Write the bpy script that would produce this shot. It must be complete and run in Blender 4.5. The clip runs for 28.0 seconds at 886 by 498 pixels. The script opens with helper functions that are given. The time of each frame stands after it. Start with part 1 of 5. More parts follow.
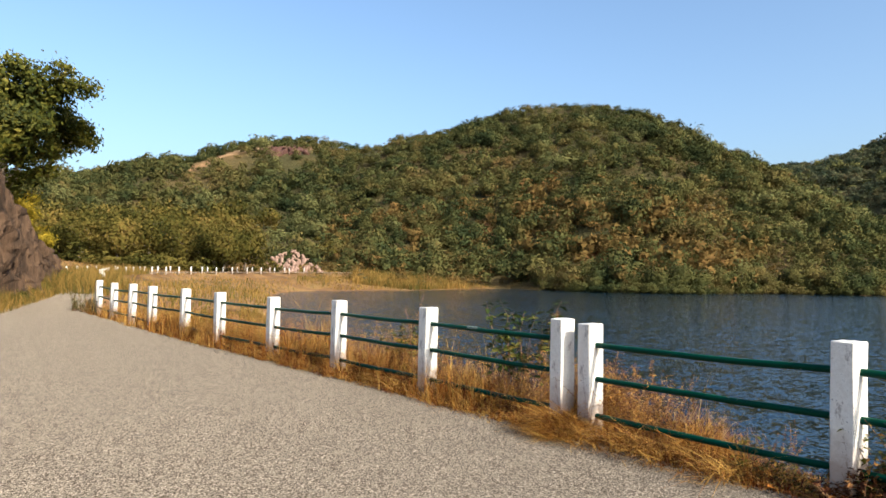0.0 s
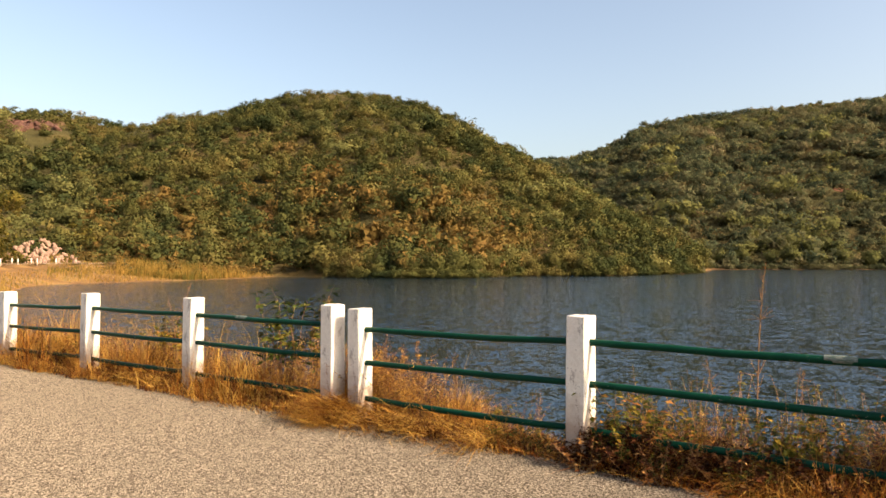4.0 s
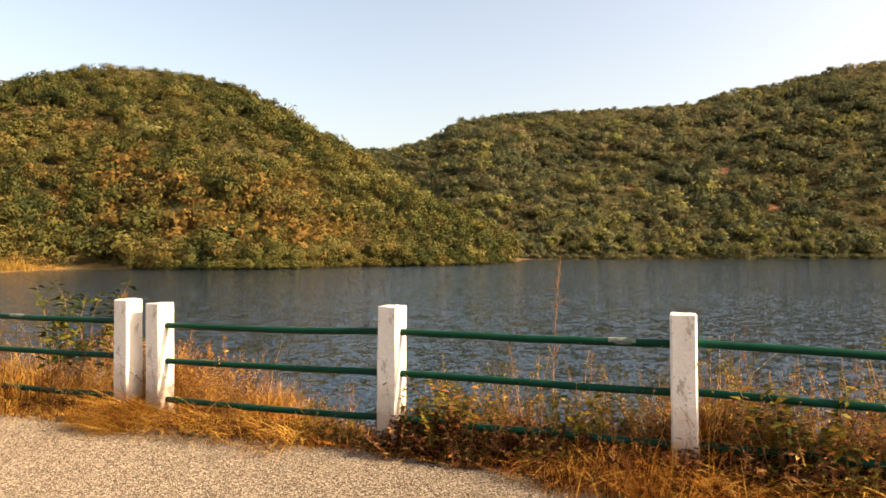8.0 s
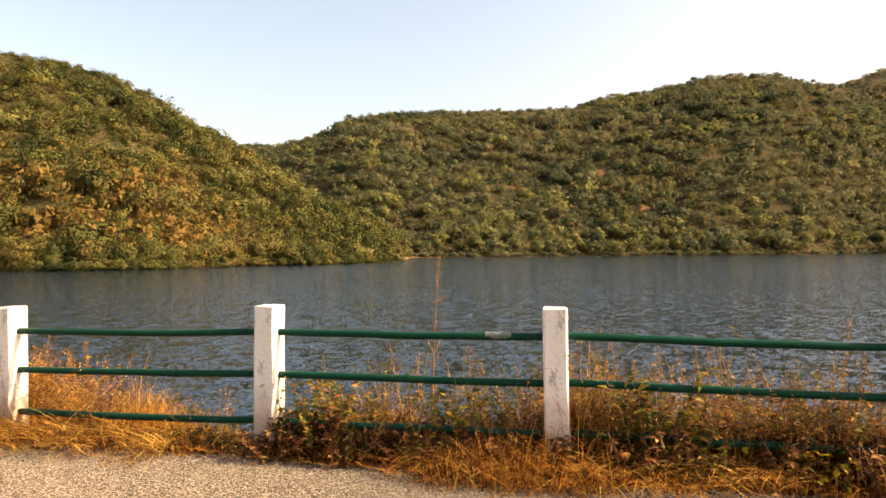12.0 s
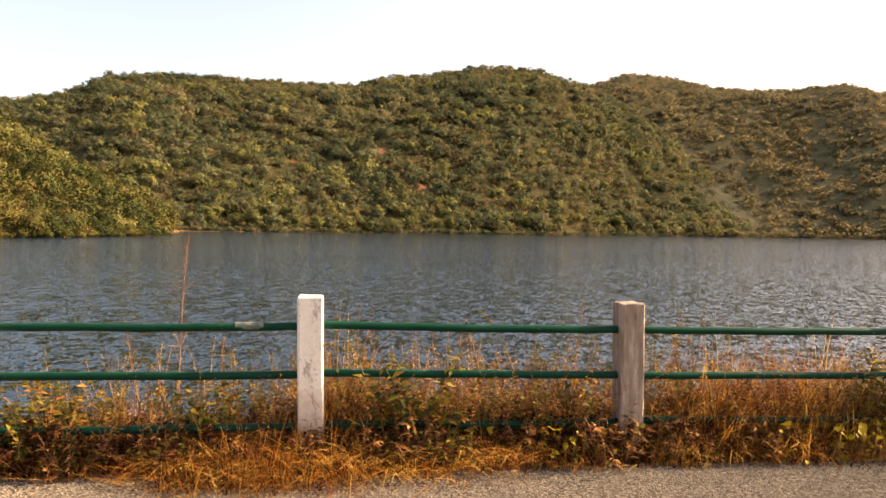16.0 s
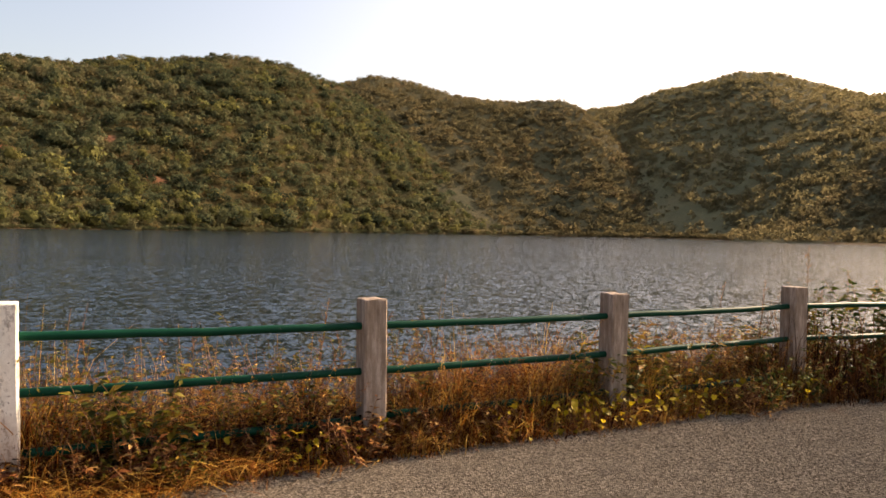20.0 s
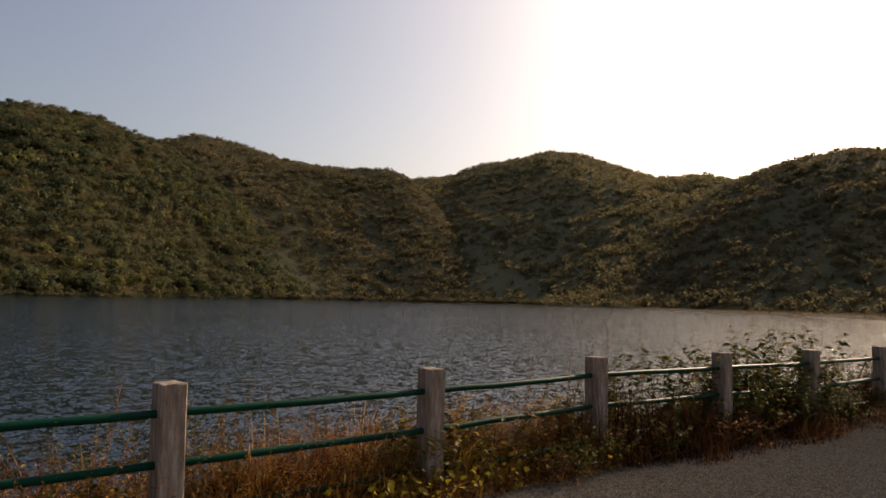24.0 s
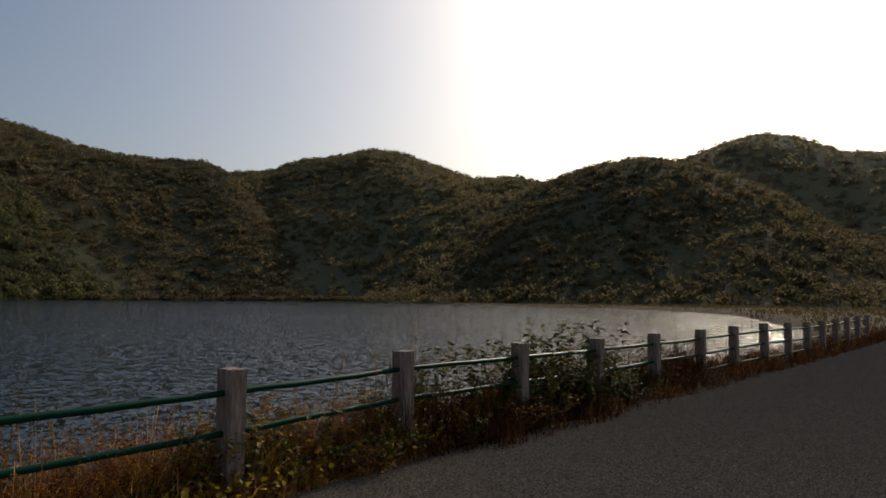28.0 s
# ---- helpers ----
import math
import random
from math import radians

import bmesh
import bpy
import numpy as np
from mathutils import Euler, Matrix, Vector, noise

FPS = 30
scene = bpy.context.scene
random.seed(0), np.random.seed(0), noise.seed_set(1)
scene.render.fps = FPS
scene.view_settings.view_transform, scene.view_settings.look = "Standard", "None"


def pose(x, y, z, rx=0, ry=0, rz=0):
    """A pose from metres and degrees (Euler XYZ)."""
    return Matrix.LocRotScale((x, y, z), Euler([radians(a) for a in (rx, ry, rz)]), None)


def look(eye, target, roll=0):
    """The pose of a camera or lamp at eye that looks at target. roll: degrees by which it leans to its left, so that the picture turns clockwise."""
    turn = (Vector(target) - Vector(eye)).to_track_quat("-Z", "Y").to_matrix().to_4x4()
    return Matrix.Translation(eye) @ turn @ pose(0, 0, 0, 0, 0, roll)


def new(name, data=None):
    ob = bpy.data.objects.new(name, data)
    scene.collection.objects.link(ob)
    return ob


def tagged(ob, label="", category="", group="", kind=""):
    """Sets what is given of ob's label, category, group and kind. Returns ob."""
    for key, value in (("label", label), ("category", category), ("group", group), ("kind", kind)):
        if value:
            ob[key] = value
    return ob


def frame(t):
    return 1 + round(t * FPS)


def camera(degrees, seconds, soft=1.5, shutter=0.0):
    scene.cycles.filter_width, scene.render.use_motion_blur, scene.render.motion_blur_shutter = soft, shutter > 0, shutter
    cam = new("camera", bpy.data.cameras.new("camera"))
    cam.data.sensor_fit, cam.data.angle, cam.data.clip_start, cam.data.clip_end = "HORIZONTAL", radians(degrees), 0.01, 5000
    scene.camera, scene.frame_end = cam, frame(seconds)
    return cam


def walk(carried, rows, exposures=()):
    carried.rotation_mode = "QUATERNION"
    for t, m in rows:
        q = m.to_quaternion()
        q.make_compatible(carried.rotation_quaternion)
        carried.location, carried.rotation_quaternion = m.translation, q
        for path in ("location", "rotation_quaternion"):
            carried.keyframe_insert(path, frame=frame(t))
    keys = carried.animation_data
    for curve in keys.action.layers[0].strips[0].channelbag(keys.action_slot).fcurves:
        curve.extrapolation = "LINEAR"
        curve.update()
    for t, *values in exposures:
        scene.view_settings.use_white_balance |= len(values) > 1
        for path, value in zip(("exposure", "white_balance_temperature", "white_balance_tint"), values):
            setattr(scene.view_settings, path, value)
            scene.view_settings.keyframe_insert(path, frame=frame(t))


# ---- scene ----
# ---------------------------------------------------------------- camera
cam = camera(65.88, 28.0, soft=1.6)
ROWS = [
    (0.0, 0.000, 0.000, 1.413, -0.00, 2.08, -0.94),
    (0.5, 0.004, -0.007, 1.415, -1.44, 2.31, -0.96),
    (1.0, 0.015, -0.011, 1.418, -3.24, 2.39, -0.61),
    (1.5, 0.036, -0.013, 1.415, -5.28, 2.25, -0.50),
    (2.0, 0.047, -0.010, 1.415, -8.18, 1.75, -0.27),
    (2.5, 0.063, -0.014, 1.414, -10.51, 1.67, -0.28),
    (3.0, 0.078, -0.024, 1.409, -13.07, 1.13, 0.19),
    (3.5, 0.105, -0.021, 1.407, -15.12, 1.36, 0.33),
    (4.0, 0.129, -0.011, 1.405, -17.96, 1.15, -0.04),
    (4.5, 0.145, -0.010, 1.400, -20.53, 0.84, 0.09),
    (6.5, 0.180, 0.004, 1.401, -29.33, 0.25, -0.64),
    (7.0, 0.193, 0.005, 1.403, -30.45, 0.10, -0.31),
    (7.5, 0.207, 0.000, 1.405, -31.81, 0.26, -0.16),
    (8.0, 0.212, -0.002, 1.407, -32.82, 0.36, 0.01),
    (8.5, 0.219, -0.003, 1.407, -33.43, 0.58, 0.15),
    (9.0, 0.225, -0.014, 1.406, -34.45, 0.52, 0.45),
    (9.5, 0.228, -0.018, 1.408, -35.74, 0.65, 0.56),
    (10.0, 0.233, -0.023, 1.405, -36.82, 0.42, 0.65),
    (10.5, 0.238, -0.024, 1.404, -37.78, -0.01, 0.70),
    (11.0, 0.251, -0.028, 1.400, -38.61, -0.32, 0.75),
    (11.5, 0.254, -0.040, 1.400, -40.37, -0.14, 0.39),
    (13.5, 0.332, -0.022, 1.407, -47.12, -0.62, 0.93),
    (14.0, 0.367, -0.021, 1.414, -49.39, -1.87, 0.67),
    (14.5, 0.406, -0.024, 1.425, -52.64, -2.08, 0.39),
    (15.0, 0.438, -0.029, 1.442, -55.36, -2.10, 0.18),
    (15.5, 0.464, -0.032, 1.451, -58.11, -2.31, -0.29),
    (16.0, 0.481, -0.047, 1.464, -60.39, -1.70, -0.93),
    (16.5, 0.521, -0.037, 1.459, -64.62, -1.90, -1.21),
    (17.0, 0.555, -0.010, 1.461, -68.39, -1.84, -1.27),
    (17.5, 0.584, -0.000, 1.459, -71.31, -1.89, -0.97),
    (18.0, 0.603, -0.002, 1.456, -73.71, -2.49, -1.25),
    (18.5, 0.619, -0.016, 1.456, -75.22, -2.40, -1.45),
    (19.0, 0.622, -0.021, 1.456, -77.04, -2.34, -1.09),
    (19.5, 0.615, -0.033, 1.459, -78.90, -1.92, -1.02),
    (20.0, 0.622, -0.047, 1.455, -81.14, -1.55, -1.20),
    (20.5, 0.625, -0.042, 1.466, -83.87, -1.23, -1.15),
    (21.0, 0.636, -0.054, 1.462, -85.42, -1.01, -1.45),
    (21.5, 0.639, -0.063, 1.460, -87.28, -1.07, -1.74),
    (23.5, 0.715, -0.101, 1.512, -94.49, 1.55, -1.93),
    (24.0, 0.713, -0.121, 1.534, -95.49, 4.22, -1.32),
    (24.5, 0.690, -0.151, 1.532, -98.33, 4.03, -1.38),
    (25.0, 0.650, -0.169, 1.536, -101.35, 3.88, -1.28),
    (25.5, 0.646, -0.197, 1.531, -103.61, 4.13, -0.96),
    (26.0, 0.646, -0.209, 1.526, -105.46, 3.92, -0.74),
    (26.5, 0.643, -0.221, 1.532, -106.10, 3.74, -0.62),
    (27.0, 0.637, -0.239, 1.533, -107.27, 4.05, -0.46),
    (27.5, 0.648, -0.240, 1.531, -109.24, 4.20, -0.57),
    (28.0, 0.657, -0.247, 1.531, -110.26, 4.20, -0.49),
]
EXPOSURES = [
    (0.0, 0.78, 5850, 5), (2.0, 0.95, 6500, 8), (4.0, 1.05, 7800, 12), (8.0, 1.32, 9000, 16), (14.0, 1.5, 9100, 18), (17.0, 1.58, 9000, 20),
    (20.0, 1.0, 8500, 18), (21.5, 0.65, 8100, 18), (23.5, 0.35, 7600, 16), (24.0, -0.2, 7700, 16), (27.0, -0.72, 7700, 15), (28.0, -0.85, 6500, 9),
]
walk(cam, [(t, pose(x, y, z, 90 + pitch, roll, yaw)) for t, x, y, z, yaw, pitch, roll in ROWS], EXPOSURES)

# ---------------------------------------------------------------- sky and sun
SUN_AZ, SUN_EL = 137.0, 31.0
world = bpy.data.worlds.new("sky")
scene.world = world
world.use_nodes = True
wn = world.node_tree.nodes
sky = wn.new("ShaderNodeTexSky")
sky.sky_type = 'NISHITA'
sky.sun_disc = False
sky.sun_elevation, sky.sun_rotation = radians(SUN_EL), radians(SUN_AZ)
sky.air_density, sky.dust_density, sky.ozone_density = 1.0, 3.8, 1.5
wn["Background"].inputs["Strength"].default_value = 0.15
world.node_tree.links.new(sky.outputs[0], wn["Background"].inputs["Color"])
sun_data = bpy.data.lights.new("sun", 'SUN')
sun_data.energy, sun_data.angle, sun_data.color = 4.8, radians(0.6), (1.0, 0.87, 0.70)
sun = new("sun", sun_data)
ca, sa, ce, se = math.cos(radians(SUN_AZ)), math.sin(radians(SUN_AZ)), math.cos(radians(SUN_EL)), math.sin(radians(SUN_EL))
sun.matrix_world = look((400 * sa * ce, 400 * ca * ce, 400 * se), (0, 0, 0))


# ---------------------------------------------------------------- materials
class Mat:
    """A node material with short helpers."""

    def __init__(self, name):
        self.m = bpy.data.materials.new(name)
        self.m.use_nodes = True
        self.n, self.l = self.m.node_tree.nodes, self.m.node_tree.links
        self.bsdf = self.n["Principled BSDF"]
        self.out = self.n["Material Output"]
        self.co = self.n.new("ShaderNodeTexCoord").outputs["Object"]

    def link(self, a, b):
        self.l.new(a, b)

    def coords(self, scale=(1, 1, 1), world_space=False):
        mp = self.n.new("ShaderNodeMapping")
        mp.inputs["Scale"].default_value = scale
        src = self.n.new("ShaderNodeNewGeometry").outputs["Position"] if world_space else self.co
        self.link(src, mp.inputs["Vector"])
        return mp.outputs[0]

    def noise(self, scale, detail=4, rough=0.55, co=None):
        t = self.n.new("ShaderNodeTexNoise")
        t.inputs["Scale"].default_value, t.inputs["Detail"].default_value, t.inputs["Roughness"].default_value = scale, detail, rough
        self.link(co or self.co, t.inputs["Vector"])
        return t.outputs["Fac"]

    def voronoi(self, scale, co=None, out="Color"):
        t = self.n.new("ShaderNodeTexVoronoi")
        t.inputs["Scale"].default_value = scale
        self.link(co or self.co, t.inputs["Vector"])
        return t.outputs[out]

    def ramp(self, fac, stops):
        r = self.n.new("ShaderNodeValToRGB")
        e = r.color_ramp.elements
        while len(e) < len(stops):
            e.new(0.5)
        for q, (p, c) in zip(e, stops):
            q.position, q.color = p, (*c, 1) if len(c) == 3 else c
        self.link(fac, r.inputs[0])
        return r.outputs[0]

    def grey(self, fac, lo, hi):
        return self.ramp(fac, [(lo, (0, 0, 0)), (hi, (1, 1, 1))])

    def mix(self, fac, a, b, mode='MIX'):
        x = self.n.new("ShaderNodeMix")
        x.data_type, x.blend_type = 'RGBA', mode
        for s, v in ((x.inputs["Factor"], fac), (x.inputs[6], a), (x.inputs[7], b)):
            if isinstance(v, (int, float)):
                s.default_value = v
            elif isinstance(v, tuple):
                s.default_value = (*v, 1)
            else:
                self.link(v, s)
        return x.outputs[2]

    def math(self, op, a, b=0.0):
        x = self.n.new("ShaderNodeMath")
        x.operation = op
        for s, v in ((x.inputs[0], a), (x.inputs[1], b)):
            if isinstance(v, (int, float)):
                s.default_value = v
            else:
                self.link(v, s)
        return x.outputs[0]

    def island(self):
        return self.n.new("ShaderNodeNewGeometry").outputs["Random Per Island"]

    def per_object(self):
        return self.n.new("ShaderNodeObjectInfo").outputs["Random"]

    def bump(self, height, strength, distance):
        b = self.n.new("ShaderNodeBump")
        b.inputs["Strength"].default_value, b.inputs["Distance"].default_value = strength, distance
        self.link(height, b.inputs["Height"])
        self.link(b.outputs[0], self.bsdf.inputs["Normal"])
        return b

    def done(self, colour, rough=0.8, metal=0.0, thin=0.0, spec=None, coarse=0.0):
        b = self.bsdf
        if isinstance(colour, tuple):
            b.inputs["Base Color"].default_value = (*colour, 1)
        else:
            self.link(colour, b.inputs["Base Color"])
        if isinstance(rough, (int, float)):
            b.inputs["Roughness"].default_value = rough
        else:
            self.link(rough, b.inputs["Roughness"])
        b.inputs["Metallic"].default_value = metal
        b.inputs["Diffuse Roughness"].default_value = coarse
        if spec is not None:
            b.inputs["Specular IOR Level"].default_value = spec
        if thin:
            tr = self.n.new("ShaderNodeBsdfTranslucent")
            if isinstance(colour, tuple):
                tr.inputs[0].default_value = (*colour, 1)
            else:
                self.link(colour, tr.inputs[0])
            mx = self.n.new("ShaderNodeMixShader")
            mx.inputs[0].default_value = thin
            self.link(b.outputs[0], mx.inputs[1])
            self.link(tr.outputs[0], mx.inputs[2])
            self.link(mx.outputs[0], self.out.inputs[0])
        return self.m


def make_asphalt():
    k = Mat("asphalt")
    stone = k.voronoi(108)
    fine = k.noise(260, 2)
    broad = k.noise(0.35, 5)
    wear = k.noise(2.2, 4)
    chips = k.ramp(k.grey(stone, 0.16, 0.85), [(0.0, (0.032, 0.024, 0.017)), (0.38, (0.128, 0.103, 0.077)), (0.72, (0.250, 0.205, 0.156)), (1.0, (0.48, 0.40, 0.31))])
    c = k.mix(k.grey(broad, 0.35, 0.7), chips, k.mix(0.35, chips, (0.195, 0.162, 0.126)))
    c = k.mix(k.grey(wear, 0.62, 0.8), c, k.mix(0.55, c, (0.09, 0.08, 0.07)))
    h = k.math('ADD', k.voronoi(108, out="Distance"), k.math('MULTIPLY', fine, 0.4))
    k.bump(h, 1.0, 0.011)
    return k.done(c, 0.95, spec=0.0, coarse=1.0)


def make_paint():
    k = Mat("whitewashed_concrete")
    up = k.coords((9, 9, 2.2))
    streak = k.noise(1.6, 6, 0.65, up)
    speck = k.noise(38, 4, 0.7)
    vary = k.math('ADD', streak, k.math('MULTIPLY', k.math('SUBTRACT', k.per_object(), 0.5), 0.10))
    white = k.mix(k.grey(speck, 0.3, 0.8), (0.64, 0.59, 0.52), (0.83, 0.79, 0.72))
    bare = k.mix(k.grey(k.noise(22, 5), 0.3, 0.7), (0.33, 0.285, 0.245), (0.50, 0.45, 0.40))
    chip = k.math('ADD', k.math('MULTIPLY', vary, 0.75), k.math('MULTIPLY', k.noise(34, 6, 0.78), 0.45))
    c = k.mix(k.grey(chip, 0.685, 0.725), white, bare)
    c = k.mix(k.grey(speck, 0.63, 0.70), c, (0.15, 0.12, 0.10))
    grime = k.noise(9, 7, 0.78, k.coords((1, 1, 0.6)))
    c = k.mix(k.grey(grime, 0.60, 0.67), c, k.mix(0.75, c, (0.14, 0.12, 0.10)))
    sep = k.n.new("ShaderNodeSeparateXYZ")
    k.link(k.co, sep.inputs[0])
    foot = k.math('ADD', sep.outputs[2], k.math('MULTIPLY', k.noise(7, 4), 0.5))
    c = k.mix(k.grey(foot, 0.44, 0.70), k.mix(0.68, c, (0.25, 0.14, 0.08)), c)
    k.bump(k.math('ADD', speck, streak), 0.35, 0.006)
    return k.done(c, 0.85, spec=0.2)


def make_bare():
    k = Mat("weathered_concrete")
    up = k.coords((9, 9, 1.6))
    streak = k.noise(1.8, 6, 0.7, up)
    speck = k.noise(45, 4, 0.7)
    c = k.ramp(streak, [(0.3, (0.12, 0.086, 0.064)), (0.5, (0.25, 0.192, 0.15)), (0.62, (0.37, 0.30, 0.25)), (0.75, (0.52, 0.45, 0.39))])
    c = k.mix(k.grey(speck, 0.6, 0.75), c, (0.13, 0.10, 0.09))
    k.bump(k.math('ADD', speck, streak), 0.5, 0.006)
    return k.done(c, 0.9, spec=0.2)


def make_rail():
    k = Mat("green_enamel")
    fleck = k.noise(26, 5, 0.7)
    dirt = k.noise(7, 4)
    c = k.mix(k.grey(dirt, 0.4, 0.75), (0.001, 0.035, 0.020), (0.003, 0.045, 0.025))
    c = k.mix(k.grey(fleck, 0.66, 0.70), c, (0.22, 0.22, 0.19))
    k.bump(fleck, 0.15, 0.002)
    return k.done(c, 0.40, spec=0.07)


def make_water():
    """Deep water whose surface leans every way in wavelets of three sizes, more where gusts ruffle it."""
    k = Mat("lake_water")
    gust = k.noise(0.03, 4, 0.6)
    lean = None
    for scale, detail, slope in ((1.8, 2, 0.60), (5.5, 2, 0.80), (13.0, 1, 0.85)):
        t = k.n.new("ShaderNodeTexNoise")
        t.inputs["Scale"].default_value, t.inputs["Detail"].default_value, t.inputs["Roughness"].default_value = scale, detail, 0.5
        k.link(k.co, t.inputs["Vector"])
        d = k.n.new("ShaderNodeVectorMath")
        d.operation = 'SUBTRACT'
        k.link(t.outputs["Color"], d.inputs[0])
        d.inputs[1].default_value = (0.5, 0.5, 0.5)
        m = k.n.new("ShaderNodeVectorMath")
        m.operation = 'MULTIPLY'
        k.link(d.outputs[0], m.inputs[0])
        m.inputs[1].default_value = (slope, slope, 0.0)
        if lean is None:
            lean = m.outputs[0]
        else:
            a = k.n.new("ShaderNodeVectorMath")
            a.operation = 'ADD'
            k.link(lean, a.inputs[0])
            k.link(m.outputs[0], a.inputs[1])
            lean = a.outputs[0]
    ruffle = k.n.new("ShaderNodeVectorMath")
    ruffle.operation = 'SCALE'
    k.link(lean, ruffle.inputs[0])
    k.link(k.math('ADD', 0.5, gust), ruffle.inputs["Scale"])
    up = k.n.new("ShaderNodeVectorMath")
    up.operation = 'ADD'
    k.link(ruffle.outputs[0], up.inputs[0])
    up.inputs[1].default_value = (0, 0, 1)
    unit = k.n.new("ShaderNodeVectorMath")
    unit.operation = 'NORMALIZE'
    k.link(up.outputs[0], unit.inputs[0])
    k.link(unit.outputs[0], k.bsdf.inputs["Normal"])
    k.bsdf.inputs["IOR"].default_value = 1.33
    c = k.mix(k.grey(gust, 0.35, 0.7), (0.003, 0.012, 0.022), (0.005, 0.017, 0.030))
    return k.done(c, 0.08)


def make_soil():
    k = Mat("dry_ground")
    a = k.noise(0.25, 6, 0.6)
    b = k.noise(6, 6, 0.65)
    c = k.ramp(a, [(0.3, (0.085, 0.045, 0.022)), (0.5, (0.17, 0.095, 0.038)), (0.62, (0.24, 0.145, 0.055)), (0.75, (0.12, 0.10, 0.035))])
    c = k.mix(k.grey(b, 0.35, 0.7), k.mix(0.6, c, (0.07, 0.04, 0.025)), c)
    k.bump(b, 0.8, 0.05)
    return k.done(c, 0.95, spec=0.05, coarse=1.0)


# pale: raises far slope colours in place of the haze before them.
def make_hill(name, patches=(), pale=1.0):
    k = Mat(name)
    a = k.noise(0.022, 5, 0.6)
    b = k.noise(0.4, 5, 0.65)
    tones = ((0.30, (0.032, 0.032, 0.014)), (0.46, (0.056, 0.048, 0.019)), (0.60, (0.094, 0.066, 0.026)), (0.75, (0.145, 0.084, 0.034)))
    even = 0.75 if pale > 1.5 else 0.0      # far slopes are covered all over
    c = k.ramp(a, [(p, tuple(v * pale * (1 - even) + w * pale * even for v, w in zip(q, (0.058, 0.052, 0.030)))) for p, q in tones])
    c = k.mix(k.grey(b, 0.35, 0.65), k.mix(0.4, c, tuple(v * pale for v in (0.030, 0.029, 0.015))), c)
    for (x, y, z, size, tint) in patches:
        d = k.n.new("ShaderNodeVectorMath")
        d.operation = 'DISTANCE'
        k.link(k.co, d.inputs[0])
        d.inputs[1].default_value = (x, y, z)
        edge = k.math('ADD', d.outputs["Value"], k.math('MULTIPLY', k.noise(0.22, 6, 0.7), size * 1.6))
        c = k.mix(k.grey(k.math('DIVIDE', edge, size * 2), 0.62, 0.92), k.mix(k.grey(b, 0.4, 0.6), tint, tuple(v * 0.55 for v in tint)), c)
    k.bump(b, 1.0, 1.2)
    return k.done(c, 0.95, spec=0.05, coarse=1.0)


def make_leaf(name, stops, scale, thin=0.25, rough=0.6, spread=0.25, spec=0.2, tree=0.0):
    """Foliage: broad drift of colour over the place, a shift from leaf to leaf and, in woods, from tree to tree (tree: cells per metre)."""
    k = Mat(name)
    co = k.coords(world_space=True)
    drift = k.math('ADD', k.math('MULTIPLY', k.noise(scale, 4, 0.6, co), 0.62), k.math('MULTIPLY', k.noise(scale * 0.21, 3, 0.6, co), 0.45))
    drift = k.math('SUBTRACT', drift, 0.03)
    f = k.math('ADD', drift, k.math('MULTIPLY', k.math('SUBTRACT', k.island(), 0.5), spread))
    if tree:
        f = k.math('ADD', f, k.math('MULTIPLY', k.math('SUBTRACT', k.voronoi(tree, co), 0.5), 0.20))
    return k.done(k.ramp(f, stops), rough, thin=thin, spec=spec)


def make_plain(name, a, b, scale, rough=0.8, bump=0.4, dist=0.02, stretch=(1, 1, 1)):
    k = Mat(name)
    f = k.noise(scale, 6, 0.65, k.coords(stretch))
    k.bump(f, bump, dist)
    return k.done(k.mix(k.grey(f, 0.3, 0.7), a, b), rough, spec=0.2)


ASPHALT, PAINT, BARE, RAIL, WATER, SOIL = make_asphalt(), make_paint(), make_bare(), make_rail(), make_water(), make_soil()
WOODS = make_leaf("scrub_foliage", [(0.28, (0.018, 0.027, 0.013)), (0.41, (0.044, 0.054, 0.021)), (0.51, (0.082, 0.080, 0.026)), (0.60, (0.115, 0.096, 0.032)), (0.69, (0.150, 0.106, 0.038)), (0.80, (0.175, 0.100, 0.040))], 0.12, 0.22, 0.9, spread=0.05, spec=0.0, tree=0.26)
# Blue-grey of the haze across the lake is mixed into this green.
WOODS_FAR = make_leaf("hazed_hillside_foliage", [(0.28, (0.022, 0.033, 0.023)), (0.40, (0.052, 0.067, 0.039)), (0.50, (0.104, 0.112, 0.058)), (0.61, (0.155, 0.140, 0.074)), (0.74, (0.205, 0.150, 0.088))], 0.06, 0.55, 0.9, spread=0.04, spec=0.0, tree=0.20)
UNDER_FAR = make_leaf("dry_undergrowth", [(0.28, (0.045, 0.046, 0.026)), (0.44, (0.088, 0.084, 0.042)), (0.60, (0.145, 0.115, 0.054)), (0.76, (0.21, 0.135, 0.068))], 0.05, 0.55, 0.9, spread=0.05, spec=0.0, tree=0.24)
OCHRE = make_leaf("ochre_scrub", [(0.28, (0.075, 0.060, 0.020)), (0.44, (0.125, 0.085, 0.027)), (0.60, (0.170, 0.104, 0.034)), (0.76, (0.21, 0.100, 0.038))], 0.14, 0.3, 0.9, spread=0.05, spec=0.0, tree=0.30)
MEADOW = make_leaf("meadow_grass", [(0.26, (0.050, 0.055, 0.015)), (0.42, (0.125, 0.100, 0.025)), (0.58, (0.31, 0.175, 0.045)), (0.78, (0.42, 0.25, 0.075))], 0.12, 0.3, 0.8, spread=0.3, spec=0.0)
